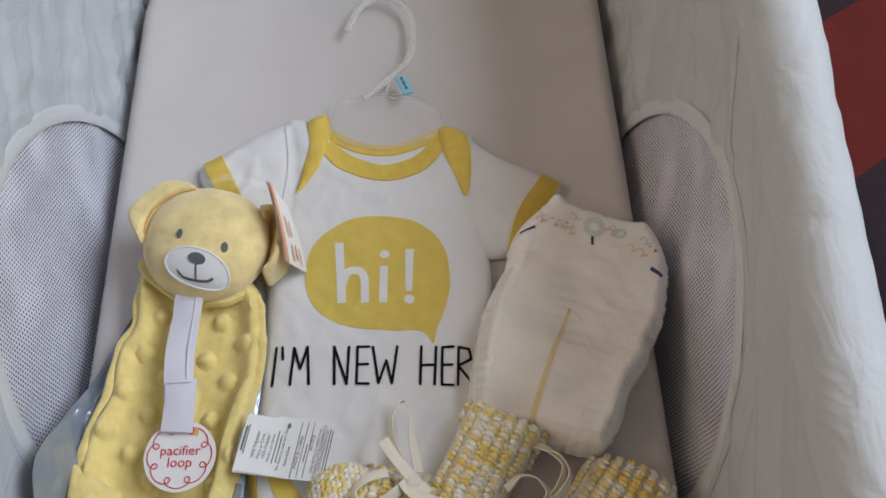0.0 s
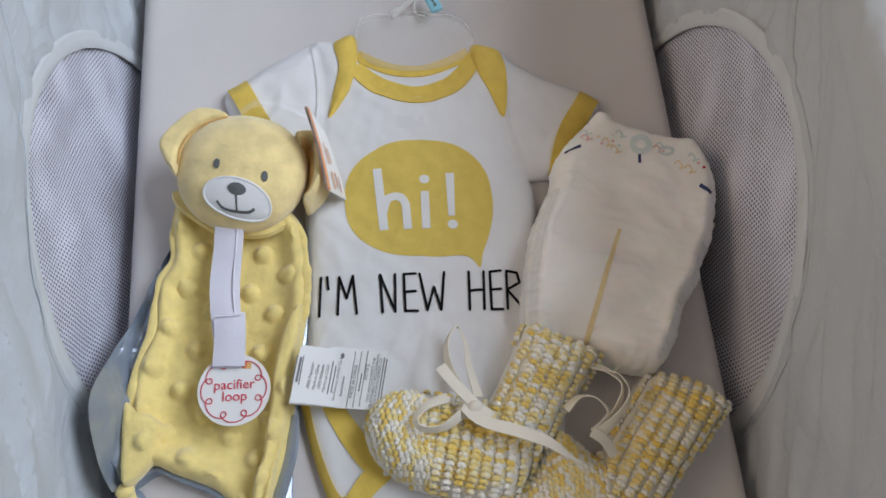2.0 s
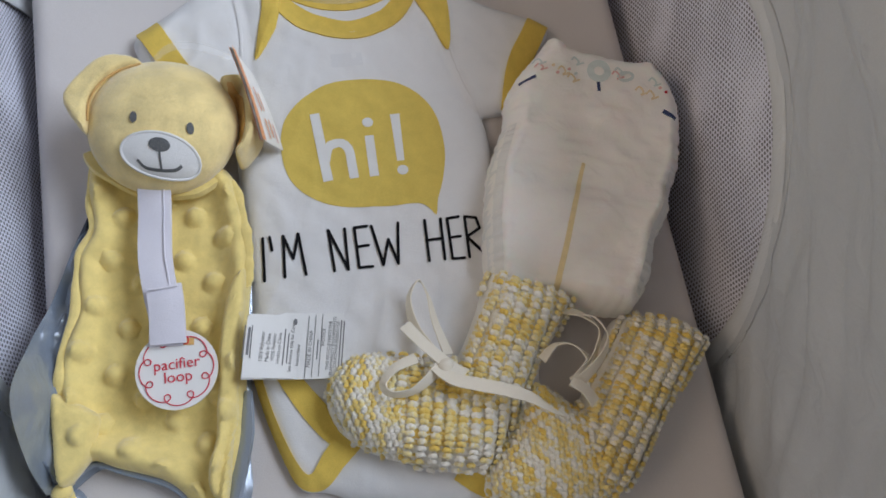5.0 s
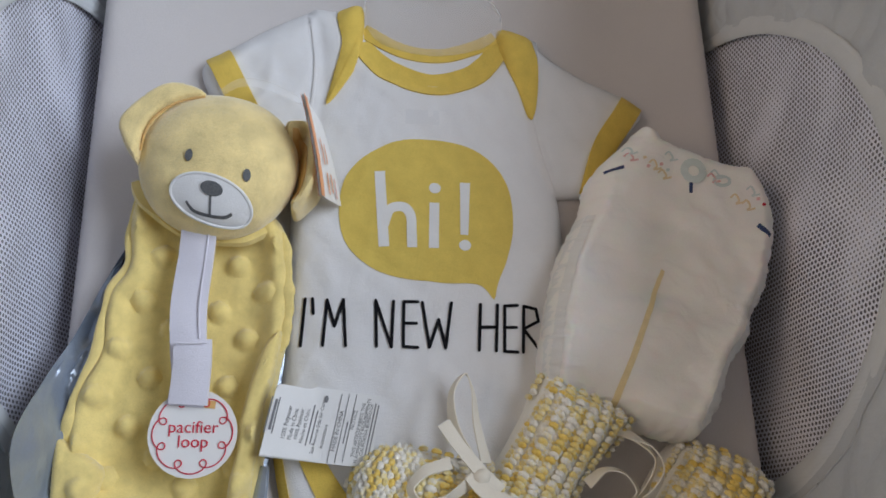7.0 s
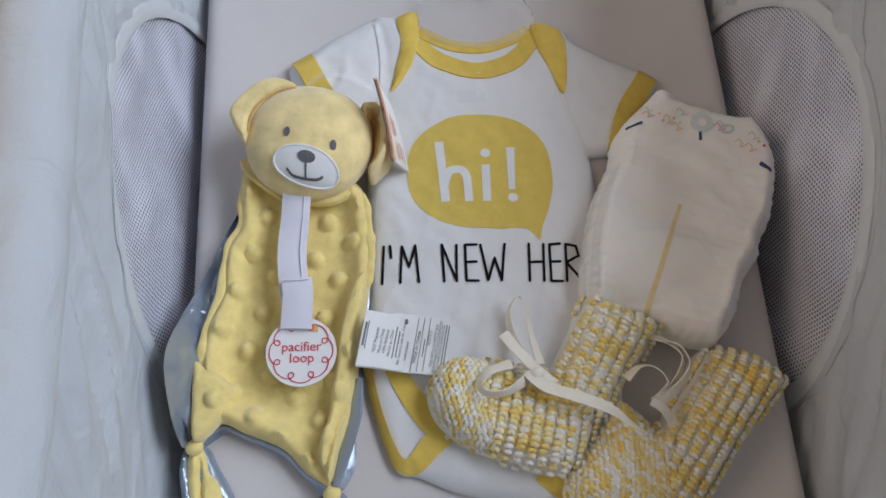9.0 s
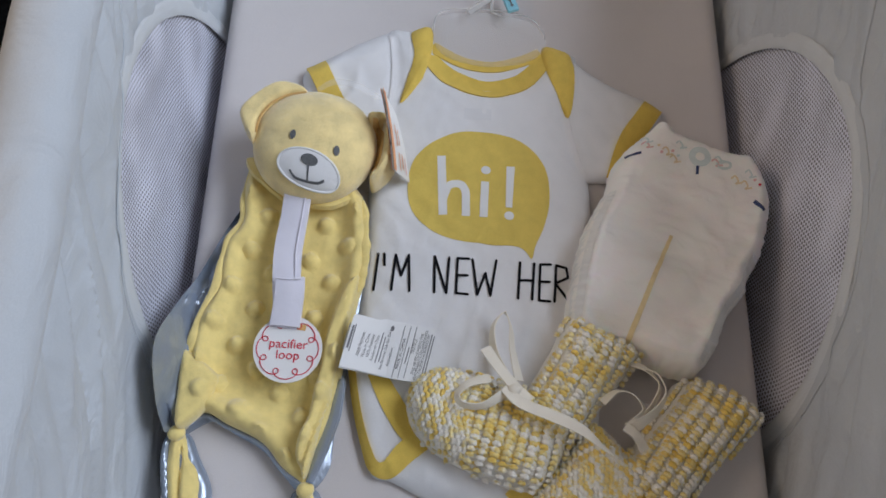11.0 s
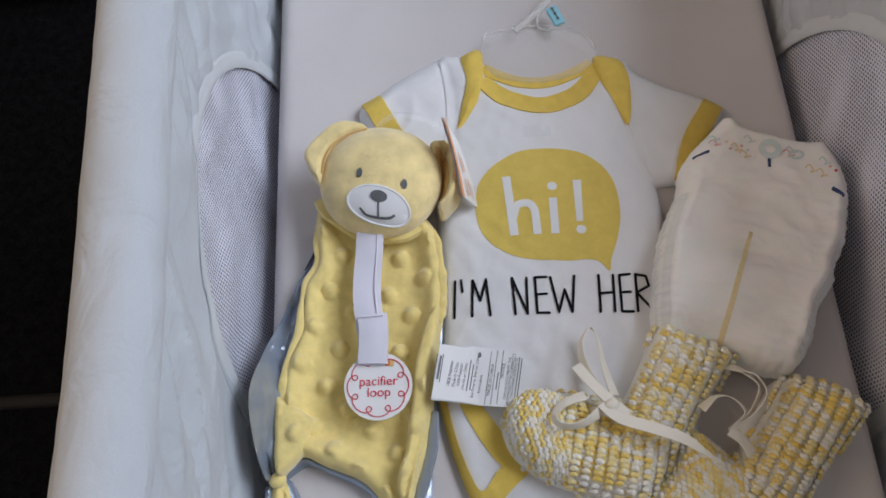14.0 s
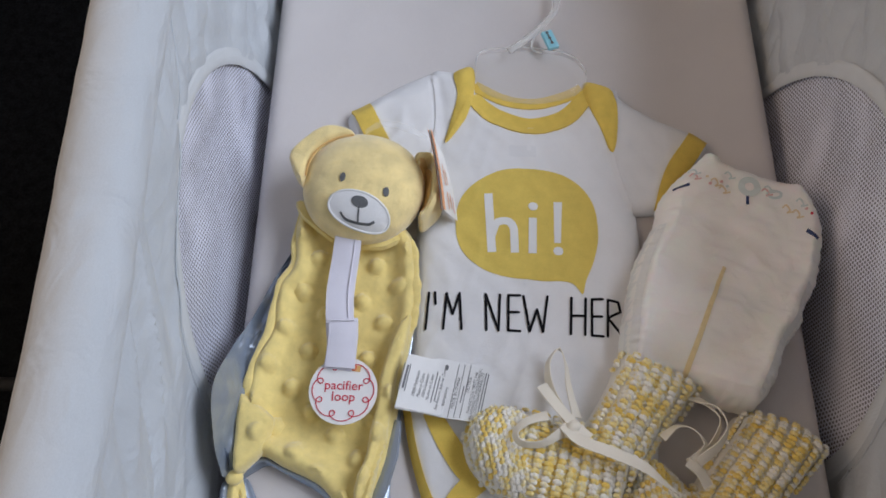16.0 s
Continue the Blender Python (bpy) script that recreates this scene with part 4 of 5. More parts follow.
for i, (a, b) in enumerate(zip(inner, outer_)):
    for k in range(9):
        u = k / 8
        q = a * (1 - u) + b * u
        fv.append((q[0] - 0.0015 * math.sin(u * math.pi) * math.sin(i * 0.35), q[1], q[2] - 0.006 * math.sin(u * math.pi) + (0.0085 * noise.noise((u * 2.2, i * 0.17, 1)) + 0.0052 * noise.noise((u * 4.5, i * 0.40, 3)) + 0.0022 * noise.noise((u * 3 + i * 0.3, i * 0.9, 5))) * math.sin(u * math.pi)))
ff = [(i * 9 + k, i * 9 + k + 1, i * 9 + k + 10, i * 9 + k + 9) for i in range(len(inner) - 1) for k in range(8)]
nf = len(fv)
fv += [(x, y, z - 0.001) for x, y, z in fv]
ff += [tuple(j + nf for j in reversed(f)) for f in ff]
part("satin_flap", (fv, ff), M["satin"], lovey, "grey-blue satin flap against the side")
# fold lines at the lower corners
FLAP = Cloth([(-0.2114, 0.2528), (-0.2007, 0.2477), (-0.1856, 0.2350), (-0.1877, 0.2239), (-0.1922, 0.2119), (-0.2093, 0.1988), (-0.2122, 0.2289)], lambda x, y, d: 0.0185 + 0.0085 * np.sqrt(1 - (1 - np.clip(d / 0.005, 0, 1)) ** 2) + 0.8 * dots(x + 0.009, y + 0.006) * np.clip((d - 0.003) / 0.004, 0, 1) + 0.0014 * nz(x, y, 45, 6.0))
part("corner_fold", FLAP.mesh(0.0018, 0.014), M["minky"], lovey, "folded-over plush corner")
BAND = Cloth([(-0.0916, 0.312), (-0.0945, 0.290), (-0.1005, 0.2673), (-0.1030, 0.2429), (-0.1060, 0.2193), (-0.1116, 0.2007), (-0.1192, 0.1682), (-0.1251, 0.1773), (-0.1276, 0.1859), (-0.1259, 0.1971), (-0.1205, 0.2112), (-0.1182, 0.2298), (-0.1155, 0.2467), (-0.1135, 0.2638), (-0.1082, 0.2866), (-0.1009, 0.3052)],
             lambda x, y, d: 0.0180 + 0.0105 * np.sqrt(1 - (1 - np.clip(d / 0.0045, 0, 1)) ** 2) + 0.9 * dots(x - 0.004, y + 0.011) * np.clip(d / 0.003, 0, 1) + 0.0030 * nz(x, y, 38, 2.0) - 0.004 * np.exp(-((x + 0.119 - 0.30 * (y - 0.19)) / 0.0022) ** 2) * np.clip((0.235 - y) / 0.02, 0, 1) - 0.006 * np.clip((0.19 - y) / 0.025, 0, 1))
part("rolled_edge", BAND.mesh(0.0016, 0.012), M["minky"], lovey, "side of the plush rolled inwards")
part("corner_fold", ribbon([(-0.100, 0.236, 0.018), (-0.104, 0.212, 0.018), (-0.110, 0.190, 0.018), (-0.1175, 0.166, 0.016)], 0.010, -25, 8, 0.003, [0.4, 1.0, 0.9, 0.4]), M["satin"], lovey)
for kx, ky, ex, ey in ((-0.211, 0.1965, -0.206, 0.150), (-0.1195, 0.1615, -0.116, 0.125)):
    k = part("knot", blob(kx, ky, 0.012, 0.0062, 0.0055, 0.0060, 20, 16, 10), M["minky"], lovey, "knotted plush corner")
    shape = [(kx - 0.004, ky), (kx - 0.007, ky - 0.012), (ex - 0.006, ey), (ex + 0.014, ey - 0.004), (ex + 0.016, ey + 0.012), (kx + 0.011, ky - 0.014), (kx + 0.004, ky)]
    tail = Cloth(shape, lambda x, y, d: 0.004 + 0.009 * (1 - np.exp(-d / 0.004)) + 0.002 * nz(x, y, 80, 2.0) - 0.0045 * np.exp(-((x - kx - 0.0020 - 0.10 * (ky - y)) / 0.0018) ** 2) * np.clip((ky - y - 0.004) / 0.006, 0, 1))
    part("knot_tail", tail.mesh(0.0016, 0.001), M["minky"], k)
    under = Cloth([(x + 0.0032 + 0.05 * (ky - y), y) for x, y in shape], lambda x, y, d: 0.002 + 0.006 * (1 - np.exp(-d / 0.003)))
    part("knot_tail", under.mesh(0.002, 0.001), M["satin"], k, "grey-blue satin side of the corner")
    tail2 = Cloth([(kx - 0.003, ky - 0.001), (kx - 0.010, ky - 0.002), (kx - 0.0115, ky - 0.016), (ex - 0.011, ey + 0.004), (ex - 0.002, ey), (kx - 0.003, ky - 0.014)], lambda x, y, d: 0.003 + 0.010 * (1 - np.exp(-d / 0.004)))
    part("knot_tail", tail2.mesh(0.002, 0.001), M["satin"], k, "grey-blue satin side of the corner")

# bear head
HX, HY, HZ, HRX, HRY, HRZ, HT = -0.1312, 0.4090, 0.034, 0.0470, 0.0445, 0.029, -13.0


def head_z(x, y):
    c, s = math.cos(radians(-HT)), math.sin(radians(-HT))
    u, v = np.atleast_1d(x) - HX, np.atleast_1d(y) - HY
    u, v = (u * c - v * s) / HRX, (u * s + v * c) / HRY
    u = u / (1 - 0.09 * np.clip(-v, 0, 1) - 0.03 * np.clip(v, 0, 1))
    r = np.clip(1 - np.abs(u) ** 2.2 - np.abs(v) ** 2.2, 0, 1)
    return HZ + HRZ * np.sqrt(r)


def plump(x, y, z):
    r = math.hypot(x, y)
    if r < 1e-6:
        return x, y, z
    m = (abs(x / r) ** 2.2 + abs(y / r) ** 2.2) ** (-1 / 2.2)
    rr = math.sqrt(max(0.0, 1 - z * z))
    e = (rr ** 2) ** (1 / 2.2)
    y = y / r * m * e
    x = x / r * m * e * (1 - 0.09 * max(0.0, -y) - 0.03 * max(0.0, y))
    return x, y, z * (1 + 0.03 * noise.noise((x * 3, y * 3, z * 2)))


head = part("head", blob(HX, HY, HZ, HRX, HRY, HRZ, HT, 64, 40, plump), M["plush"], lovey, "stuffed pale yellow bear head")
part("muzzle", disc(-0.1308, 0.3800, 0.0226, 0.0117, -17, head_z, 0.0022, 40, 0.0022), M["felt"], head, "white felt muzzle")
ring = [(-0.1308 + 0.0227 * math.cos(a) * math.cos(radians(-17)) - 0.0118 * math.sin(a) * math.sin(radians(-17)), 0.3800 + 0.0227 * math.cos(a) * math.sin(radians(-17)) + 0.0118 * math.sin(a) * math.cos(radians(-17))) for a in np.linspace(0, 2 * math.pi, 60, endpoint=False)]
part("muzzle_edge", tube([(x, y, head_z(x, y)[0] + 0.0018) for x, y in ring], 0.0010, 6, 0, True), M["thread_white"], head, "white satin stitching")
part("nose", disc(-0.1296, 0.3845, 0.0062, 0.0038, -14, head_z, 0.0030, 24, 0.0012), M["thread_grey"], head, "grey stitched nose")
for x, y in ((-0.1430, 0.4040), (-0.1110, 0.3935)):
    part("eye", disc(x, y, 0.0021, 0.0035, -8, head_z, 0.0010, 18, 0.0010), M["thread_grey"], head, "dark grey stitched eye")
part("mouth", join([strip([(-0.1302, 0.3812), (-0.1312, 0.3715)], 0.0012, head_z, 8, 0.0027), strip([(-0.1440, 0.3785), (-0.1400, 0.3738), (-0.1312, 0.3712), (-0.1235, 0.3707), (-0.1192, 0.3724)], 0.0014, head_z, 8, 0.0027)]), M["thread_grey"], head, "grey stitched mouth")
ELZ = Cloth([(-0.1755, 0.4060), (-0.1810, 0.4130), (-0.1855, 0.4230), (-0.1868, 0.4310), (-0.1780, 0.4430), (-0.1655, 0.4535), (-0.1530, 0.4560), (-0.1410, 0.4520), (-0.1390, 0.4470), (-0.1530, 0.4430), (-0.1650, 0.4350), (-0.1715, 0.4240), (-0.1735, 0.4120)], lambda x, y, d: 0.0480 + 0.0060 * np.sqrt(1 - (1 - np.clip(d / 0.0035, 0, 1)) ** 2) + 0.10 * np.clip(0.43 - y, 0, 1) + 0.0020 * nz(x, y, 60, 3.0))
part("ear", ELZ.mesh(0.0016, 0.040), M["plush"], head, "floppy plush ear")
# brown line painting the shade in the crease between ear and head
part("ear_crease_shade", tube([(-0.1730, 0.412, 0.0500), (-0.1708, 0.4235, 0.0515), (-0.1645, 0.4340, 0.0525), (-0.1525, 0.4420, 0.0530), (-0.1385, 0.4465, 0.0515)], 0.0007, 8, 8), M["orange_brown"], head)
ERZ = Cloth([(-0.0930, 0.4330), (-0.0845, 0.4370), (-0.0765, 0.4345), (-0.0712, 0.4250), (-0.0692, 0.4110), (-0.0720, 0.3960), (-0.0790, 0.3865), (-0.0860, 0.3810), (-0.0890, 0.3860), (-0.0880, 0.4100)], lambda x, y, d: 0.032 + 0.016 * np.sqrt(1 - (1 - np.clip(d / 0.004, 0, 1)) ** 2) - 0.017 * np.exp(-((x + 0.0850 - 0.10 * (y - 0.41)) / 0.0050) ** 2) * np.clip((y - 0.382) / 0.012, 0, 1) * np.clip((0.434 - y) / 0.006, 0, 1))
part("ear", ERZ.mesh(0.0016, 0.016), M["plush"], head, "folded plush ear")
# orange inside of the folded ear, its inner shading put into the colour
part("ear_hollow_tone", strip([(-0.0860, 0.4310), (-0.0835, 0.4180), (-0.0840, 0.4000), (-0.0865, 0.3870)], 0.006, ERZ, 8, 0.0010, 0.001, taper=[0.003, 0.0095, 0.0090, 0.002]), M["orange_brown"], head, "orange-brown ear hollow with its shade in the colour")
part("neck_fold", ribbon([(-0.180, 0.402, 0.026), (-0.172, 0.390, 0.031), (-0.158, 0.378, 0.030), (-0.150, 0.371, 0.026)], 0.012, 30, 8, 0.003, [0.6, 1, 1, 0.6]), M["minky"], lovey)
part("neck_fold", ribbon([(-0.132, 0.367, 0.026), (-0.116, 0.368, 0.027), (-0.100, 0.375, 0.026)], 0.010, 20, 8, 0.004, [0.6, 1, 0.6]), M["minky"], lovey)
# strap and loop tag
strap = part("strap", ribbon([(-0.1395, 0.372, 0.038), (-0.1412, 0.352, 0.035), (-0.1435, 0.325, 0.033), (-0.1425, 0.302, 0.033), (-0.1405, 0.285, 0.032), (-0.1420, 0.268, 0.032)], 0.0200, [0, -7, 5, -4, 3, 0], 10, 0.0022), M["strap"], lovey, "white pacifier strap")
part("strap_fold", ribbon([(-0.1392, 0.3035, 0.0385), (-0.1388, 0.290, 0.0380), (-0.1402, 0.2685, 0.0350)], 0.0205, [2, -3, 0], 10, 0.0030), M["strap"], strap, "folded white strap end")
part("stitch_line", tube([(-0.1335, 0.371, 0.0392), (-0.1352, 0.352, 0.0365), (-0.1375, 0.325, 0.0343), (-0.1362, 0.305, 0.0344)], 0.0005, 6, 8), M["strap"], strap)
part("stitch_line", tube([(-0.1475, 0.3015, 0.0405), (-0.1392, 0.3012, 0.0404), (-0.1310, 0.3015, 0.0405)], 0.0005, 6, 6), M["strap"], strap)
TZ = level(0.0315)
TX, TY, TR = -0.1372, 0.2535, 0.0238
loop_tag = part("loop_tag", Cloth([(TX + TR * math.cos(a), TY + TR * math.sin(a)) for a in np.linspace(0, 2 * math.pi, 24, endpoint=False)], lambda x, y, d: 0.0312 + 0 * x).mesh(0.004, None, 0.0012), M["card"], lovey, "round white card tag lettered in red")
part("tag_slot", strip([(-0.1318, 0.2692), (-0.1258, 0.2685)], 0.0042, TZ, smooth=False, lift=0.0002), M["orange_brown"], loop_tag)
for words_, yy in (("pacifier", 0.0030), ("loop", -0.0048)):
    part("lettering", lettering(words_, 0.0092, (TX + 0.0004 - yy * 0.02, TY + yy), -1.5, TZ, 0.0003), M["red"], loop_tag, "red lettering")
curl = []
for k in range(320):
    a = 2 * math.pi * k / 320
    g = 8 * a
    r = 0.0184 + 0.0030 * math.cos(g)
    curl.append((TX + r * math.cos(a + 0.27 * math.sin(g)), TY + r * math.sin(a + 0.27 * math.sin(g))))
part("curl_border", tube([(x, y, 0.03165) for x, y in curl], 0.00035, 5, 0, True), M["red"], loop_tag, "looping red border line")

# hang tag standing on edge by the head, and its clear fastener
tag = thing("hang_tag", (-0.07, 0.41, 0.0), "narrow white card hang tag with an orange edge", "tag")
A, B_, C_, D_ = (np.array(p) for p in ((-0.0800, 0.438, 0.075), (-0.0705, 0.388, 0.044), (-0.0590, 0.392, 0.014), (-0.0700, 0.432, 0.046)))
card_v, card_f = [], []
for i in range(9):
    for j in range(5):
        u, v = i / 8, j / 4
        p = A * (1 - u) * (1 - v) + B_ * u * (1 - v) + C_ * u * v + D_ * (1 - u) * v
        card_v.append(p + np.array((0.0012 * math.sin(u * 3.1), 0, 0)))
nrm = np.cross(B_ - A, D_ - A)
nrm /= np.linalg.norm(nrm)
for i in range(8):
    for j in range(4):
        a = i * 5 + j
        card_f.append((a, a + 1, a + 6, a + 5))
kk = len(card_v)
card_v += [p - nrm * 0.0006 for p in card_v]
card_f += [tuple(q + kk for q in reversed(f)) for f in card_f]
part("card", (card_v, card_f), M["card"], tag)


def on_card(u0, u1, v0, v1, off=0.0009):
    """A flat patch on both faces of the card."""
    vs, fs = [], []
    for sgn in (1, -1):
        b = len(vs)
        for i in range(7):
            u = u0 + (u1 - u0) * i / 6
            for v in (v0, v1):
                p = A * (1 - u) * (1 - v) + B_ * u * (1 - v) + C_ * u * v + D_ * (1 - u) * v
                vs.append(p + np.array((0.0012 * math.sin(u * 3.1), 0, 0)) + nrm * (off if sgn > 0 else -off - 0.0004))
        for i in range(6):
            fs.append((b + 2 * i, b + 2 * i + 1, b + 2 * i + 3, b + 2 * i + 2))
    return vs, fs


part("orange_edge", on_card(0.0, 1.0, 0.0, 0.16), M["orange"], tag, "orange printed edge")
for u0, u1, v0 in ((0.34, 0.62, 0.36), (0.36, 0.58, 0.52), (0.70, 0.94, 0.40), (0.68, 0.9, 0.58), (0.70, 0.94, 0.74)):
    part("print_bar", on_card(u0, u1, v0, v0 + 0.05), M["orange"] if v0 < 0.7 else M["pale_pink"], tag)
part("fastener", ribbon([(-0.131, 0.452, 0.046), (-0.118, 0.4575, 0.050), (-0.100, 0.4555, 0.048), (-0.083, 0.4505, 0.040)], 0.0060, 10, 8, 0.0010, [0.6, 1.0, 1, 0.6]), M["plastic_thin"], tag, "clear plastic fastener")

# ---- care label ----
care = thing("care_label", (-0.065, 0.255, 0.012), "white printed care label lying on the bodysuit", "label")


def label_height(x, y, d):
    return 0.0240 + 0.0014 * np.sin((x + 0.1) * 70) + 0.011 * np.clip((-0.07 - x) / 0.03, 0, 1) + 0.0008 * nz(x, y, 60, 5.0)


LAB = Cloth([(-0.101, 0.2405), (-0.0925, 0.2800), (-0.0745, 0.2770), (-0.0715, 0.2785), (-0.0355, 0.2735), (-0.0405, 0.2335), (-0.059, 0.2355)], label_height, smooth=False)
part("label_cloth", LAB.mesh(0.003, None, 0.0007), M["label"], care)
LAB2 = Cloth([(-0.1005, 0.2412), (-0.0925, 0.2788), (-0.0670, 0.2748), (-0.0655, 0.2680), (-0.0625, 0.2640), (-0.0690, 0.2370)], lambda x, y, d: label_height(x, y, d) + 0.0014, smooth=False)
part("upper_leaf", LAB2.mesh(0.003, None, 0.0006), M["label"], care, "curled upper leaf of the label")
part("brand_box", join([strip([(-0.0945, 0.2525), (-0.0905, 0.2720)], 0.0006, LAB2, smooth=False), strip([(-0.0985, 0.2530), (-0.0945, 0.2725)], 0.0006, LAB2, smooth=False), strip([(-0.0958, 0.2545), (-0.0922, 0.2710)], 0.0013, LAB2, smooth=False)]), M["ink"], care)
TURN_ = 77
lines = [("100% Polyester", -0.0868, 0.2585, 0.0030, LAB2), ("Made in China", -0.0834, 0.2575, 0.0030, LAB2), ("100% Poliéster", -0.0802, 0.2575, 0.0029, LAB2), ("Hecho en China", -0.0772, 0.2565, 0.0029, LAB2),
         ("See Reverse Side for Care", -0.0700, 0.2560, 0.0028, LAB2), ("Instructions", -0.0668, 0.2510, 0.0028, LAB2), ("MADE IN CHINA", -0.0592, 0.2540, 0.0031, LAB), ("NOTICE", -0.0500, 0.2600, 0.0030, LAB),
         ("THIS ARTICLE MEETS THE", -0.0475, 0.2545, 0.0027, LAB), ("FLAMMABILITY REQUIREMENTS", -0.0452, 0.2540, 0.0026, LAB), ("CALIFORNIA BUREAU OF", -0.0429, 0.2545, 0.0026, LAB)]
for text, x, y, size, surf in lines:
    part("lettering", lettering(text, size, (x, y), TURN_, surf, 0.0004), M["ink"], care)
for x, y, ln, surf in ((-0.0742, 0.2570, 0.022, LAB2), (-0.0722, 0.2560, 0.018, LAB2), (-0.0548, 0.2530, 0.012, LAB), (-0.0408, 0.2540, 0.030, LAB), (-0.0390, 0.2540, 0.028, LAB)):
    part("print_bar", strip([(x - ln / 2 * 0.22, y - ln / 2), (x + ln / 2 * 0.22, y + ln / 2)], 0.0006, surf, smooth=False), M["ink"], care)
for x in (-0.0608, -0.0566, -0.0524):
    part("rule", strip([(x - 0.0040, 0.2368), (x + 0.0040, 0.2745)], 0.00035, LAB, smooth=False), M["ink"], care)
part("tack_hole", disc(-0.0655, 0.2715, 0.0012, 0.0020, -10, LAB2, 0.0006, 10), M["ink"], care)

# ---- the diaper ----
diaper = thing("diaper", (0.13, 0.34, 0.01), "folded white disposable diaper with a yellow indicator line", "diaper")


def diaper_height(x, y, d):
    along = (x - 0.13) * 0.30 + (y - 0.34) * 0.95
    across = (x - 0.13) * 0.95 - (y - 0.34) * 0.30
    r = np.clip(d / 0.013, 0, 1)
    h = 0.018 + 0.028 * np.sqrt(1 - (1 - r) ** 2) + 0.004 * np.clip((along - 0.02) / 0.04, 0, 1)
    h -= 0.020 * np.exp(-((x - 0.082) / 0.034) ** 2 - ((y - 0.262) / 0.026) ** 2)
    bow = along + 0.022 - 3.2 * (across - 0.015) ** 2
    h += 0.0020 * np.tanh(-bow / 0.0050) - 0.0020 * np.exp(-((bow - 0.012) / 0.010) ** 2)
    h -= 0.0022 * np.exp(-((along - 0.034 + 0.25 * across) / 0.008) ** 2) * np.clip(0.6 - across * 12, 0, 1)
    h += 0.0016 * nz(x, y, 24, 4.0) + 0.0015 * nz(x * 0.7, y, 55, 7.0) - 0.0020 * np.abs(nz(x * 0.6 + y * 0.4, y, 90, 11.0))
    h += 0.0012 * np.sin(along * 1050 + 6 * nz(x, y, 40, 2.0)) * np.exp(-d / 0.009) * np.clip((0.07 - along) / 0.02, 0, 1)
    h += 0.0010 * np.exp(-((d - 0.012) / 0.003) ** 2) * np.clip((0.06 - along) / 0.02, 0, 1)
    return h


DIA = Cloth([(0.1346, 0.4431), (0.1240, 0.4340), (0.1066, 0.4191), (0.0964, 0.4056), (0.0914, 0.3869), (0.0752, 0.3578), (0.0686, 0.3368), (0.0635, 0.316), (0.0592, 0.2964), (0.0580, 0.272), (0.060, 0.252), (0.085, 0.2560), (0.0975, 0.2574), (0.1213, 0.2492), (0.1440, 0.2441), (0.1540, 0.2520), (0.1635, 0.2660), (0.1713, 0.2855), (0.1860, 0.3039), (0.1913, 0.3159), (0.2034, 0.3369), (0.2118, 0.3732), (0.2073, 0.3996), (0.2001, 0.4141), (0.1854, 0.4166), (0.1660, 0.4235), (0.1482, 0.4315)], diaper_height)
rip = resample(DIA.poly, 0.0016, True)
tn = np.roll(rip, -1, 0) - np.roll(rip, 1, 0)
tn /= np.linalg.norm(tn, axis=1)[:, None]
wob = np.array([0.0016 * noise.noise((i * 0.42, 0, 0)) + 0.0010 * noise.noise((i * 1.1, 3, 0)) for i in range(len(rip))])
DIA.poly = rip + np.stack([-tn[:, 1], tn[:, 0]], 1) * wob[:, None]
dbody = part("body", DIA.mesh(0.0022, 0.010), M["diaper"], diaper)
for pts, off in (([(0.087, 0.380), (0.0705, 0.345), (0.0620, 0.312), (0.0580, 0.280)], -1), ([(0.153, 0.2515), (0.1700, 0.2850), (0.1860, 0.3060), (0.1990, 0.3310)], 1)):
    sp = resample(spline(pts, 10), 0.0016)
    inset = [(x - off * 0.0045, y) for x, y in sp]
    part("leg_elastic", strip(inset, 0.008, DIA, 3, 0.0009, 0.0008), M["cuff"], dbody, "gathered elastic leg edge")
part("indicator_line", strip([(0.1325, 0.3430), (0.1245, 0.3260), (0.1170, 0.3112), (0.1061, 0.2851), (0.0973, 0.2614), (0.0965, 0.2590)], 0.0042, DIA, 10, 0.0004, taper=[0.0024, 0.0032, 0.0036, 0.0042]), M["wet_line"], dbody, "soft yellow indicator line")
for p in ([(0.1025, 0.4062), (0.1135, 0.4078)], [(0.1935, 0.3705), (0.2010, 0.3640)], [(0.1545, 0.3975), (0.1538, 0.3910)]):
    part("size_mark", strip(p, 0.0028 if p[0][0] > 0.19 else 0.002, DIA, smooth=False, lift=0.0006), M["navy"], dbody)


def ring_print(cx, cy, r, w, m, squash=1.0):
    part("print_motif", strip([(cx + r * math.cos(a), cy + squash * r * math.sin(a)) for a in np.linspace(0, 2 * math.pi, 14)], w, DIA, 3, 0.0005), M[m], dbody)


ring_print(0.1569, 0.4053, 0.0058, 0.0046, "pale_teal")
ring_print(0.1741, 0.3988, 0.0050, 0.0020, "pale_teal", 0.6)
for cx, cy, m in ((0.1190, 0.4195, "pale_teal"), (0.1187, 0.4145, "pale_pink"), (0.1330, 0.4090, "pale_orange"), (0.1385, 0.4030, "pale_orange"), (0.1716, 0.4030, "pale_teal"), (0.1690, 0.4005, "pale_pink"), (0.1825, 0.3870, "pale_orange"), (0.1890, 0.3830, "pale_orange"), (0.1930, 0.3920, "pale_teal"), (0.1440, 0.4150, "pale_teal")):
    curl_ = [(cx - 0.004, cy + 0.001), (cx - 0.001, cy + 0.003), (cx + 0.001, cy - 0.001), (cx - 0.001, cy - 0.003), (cx + 0.004, cy - 0.002)]
    part("print_motif", strip(curl_, 0.0011, DIA, 6, 0.0005), M[m], dbody)
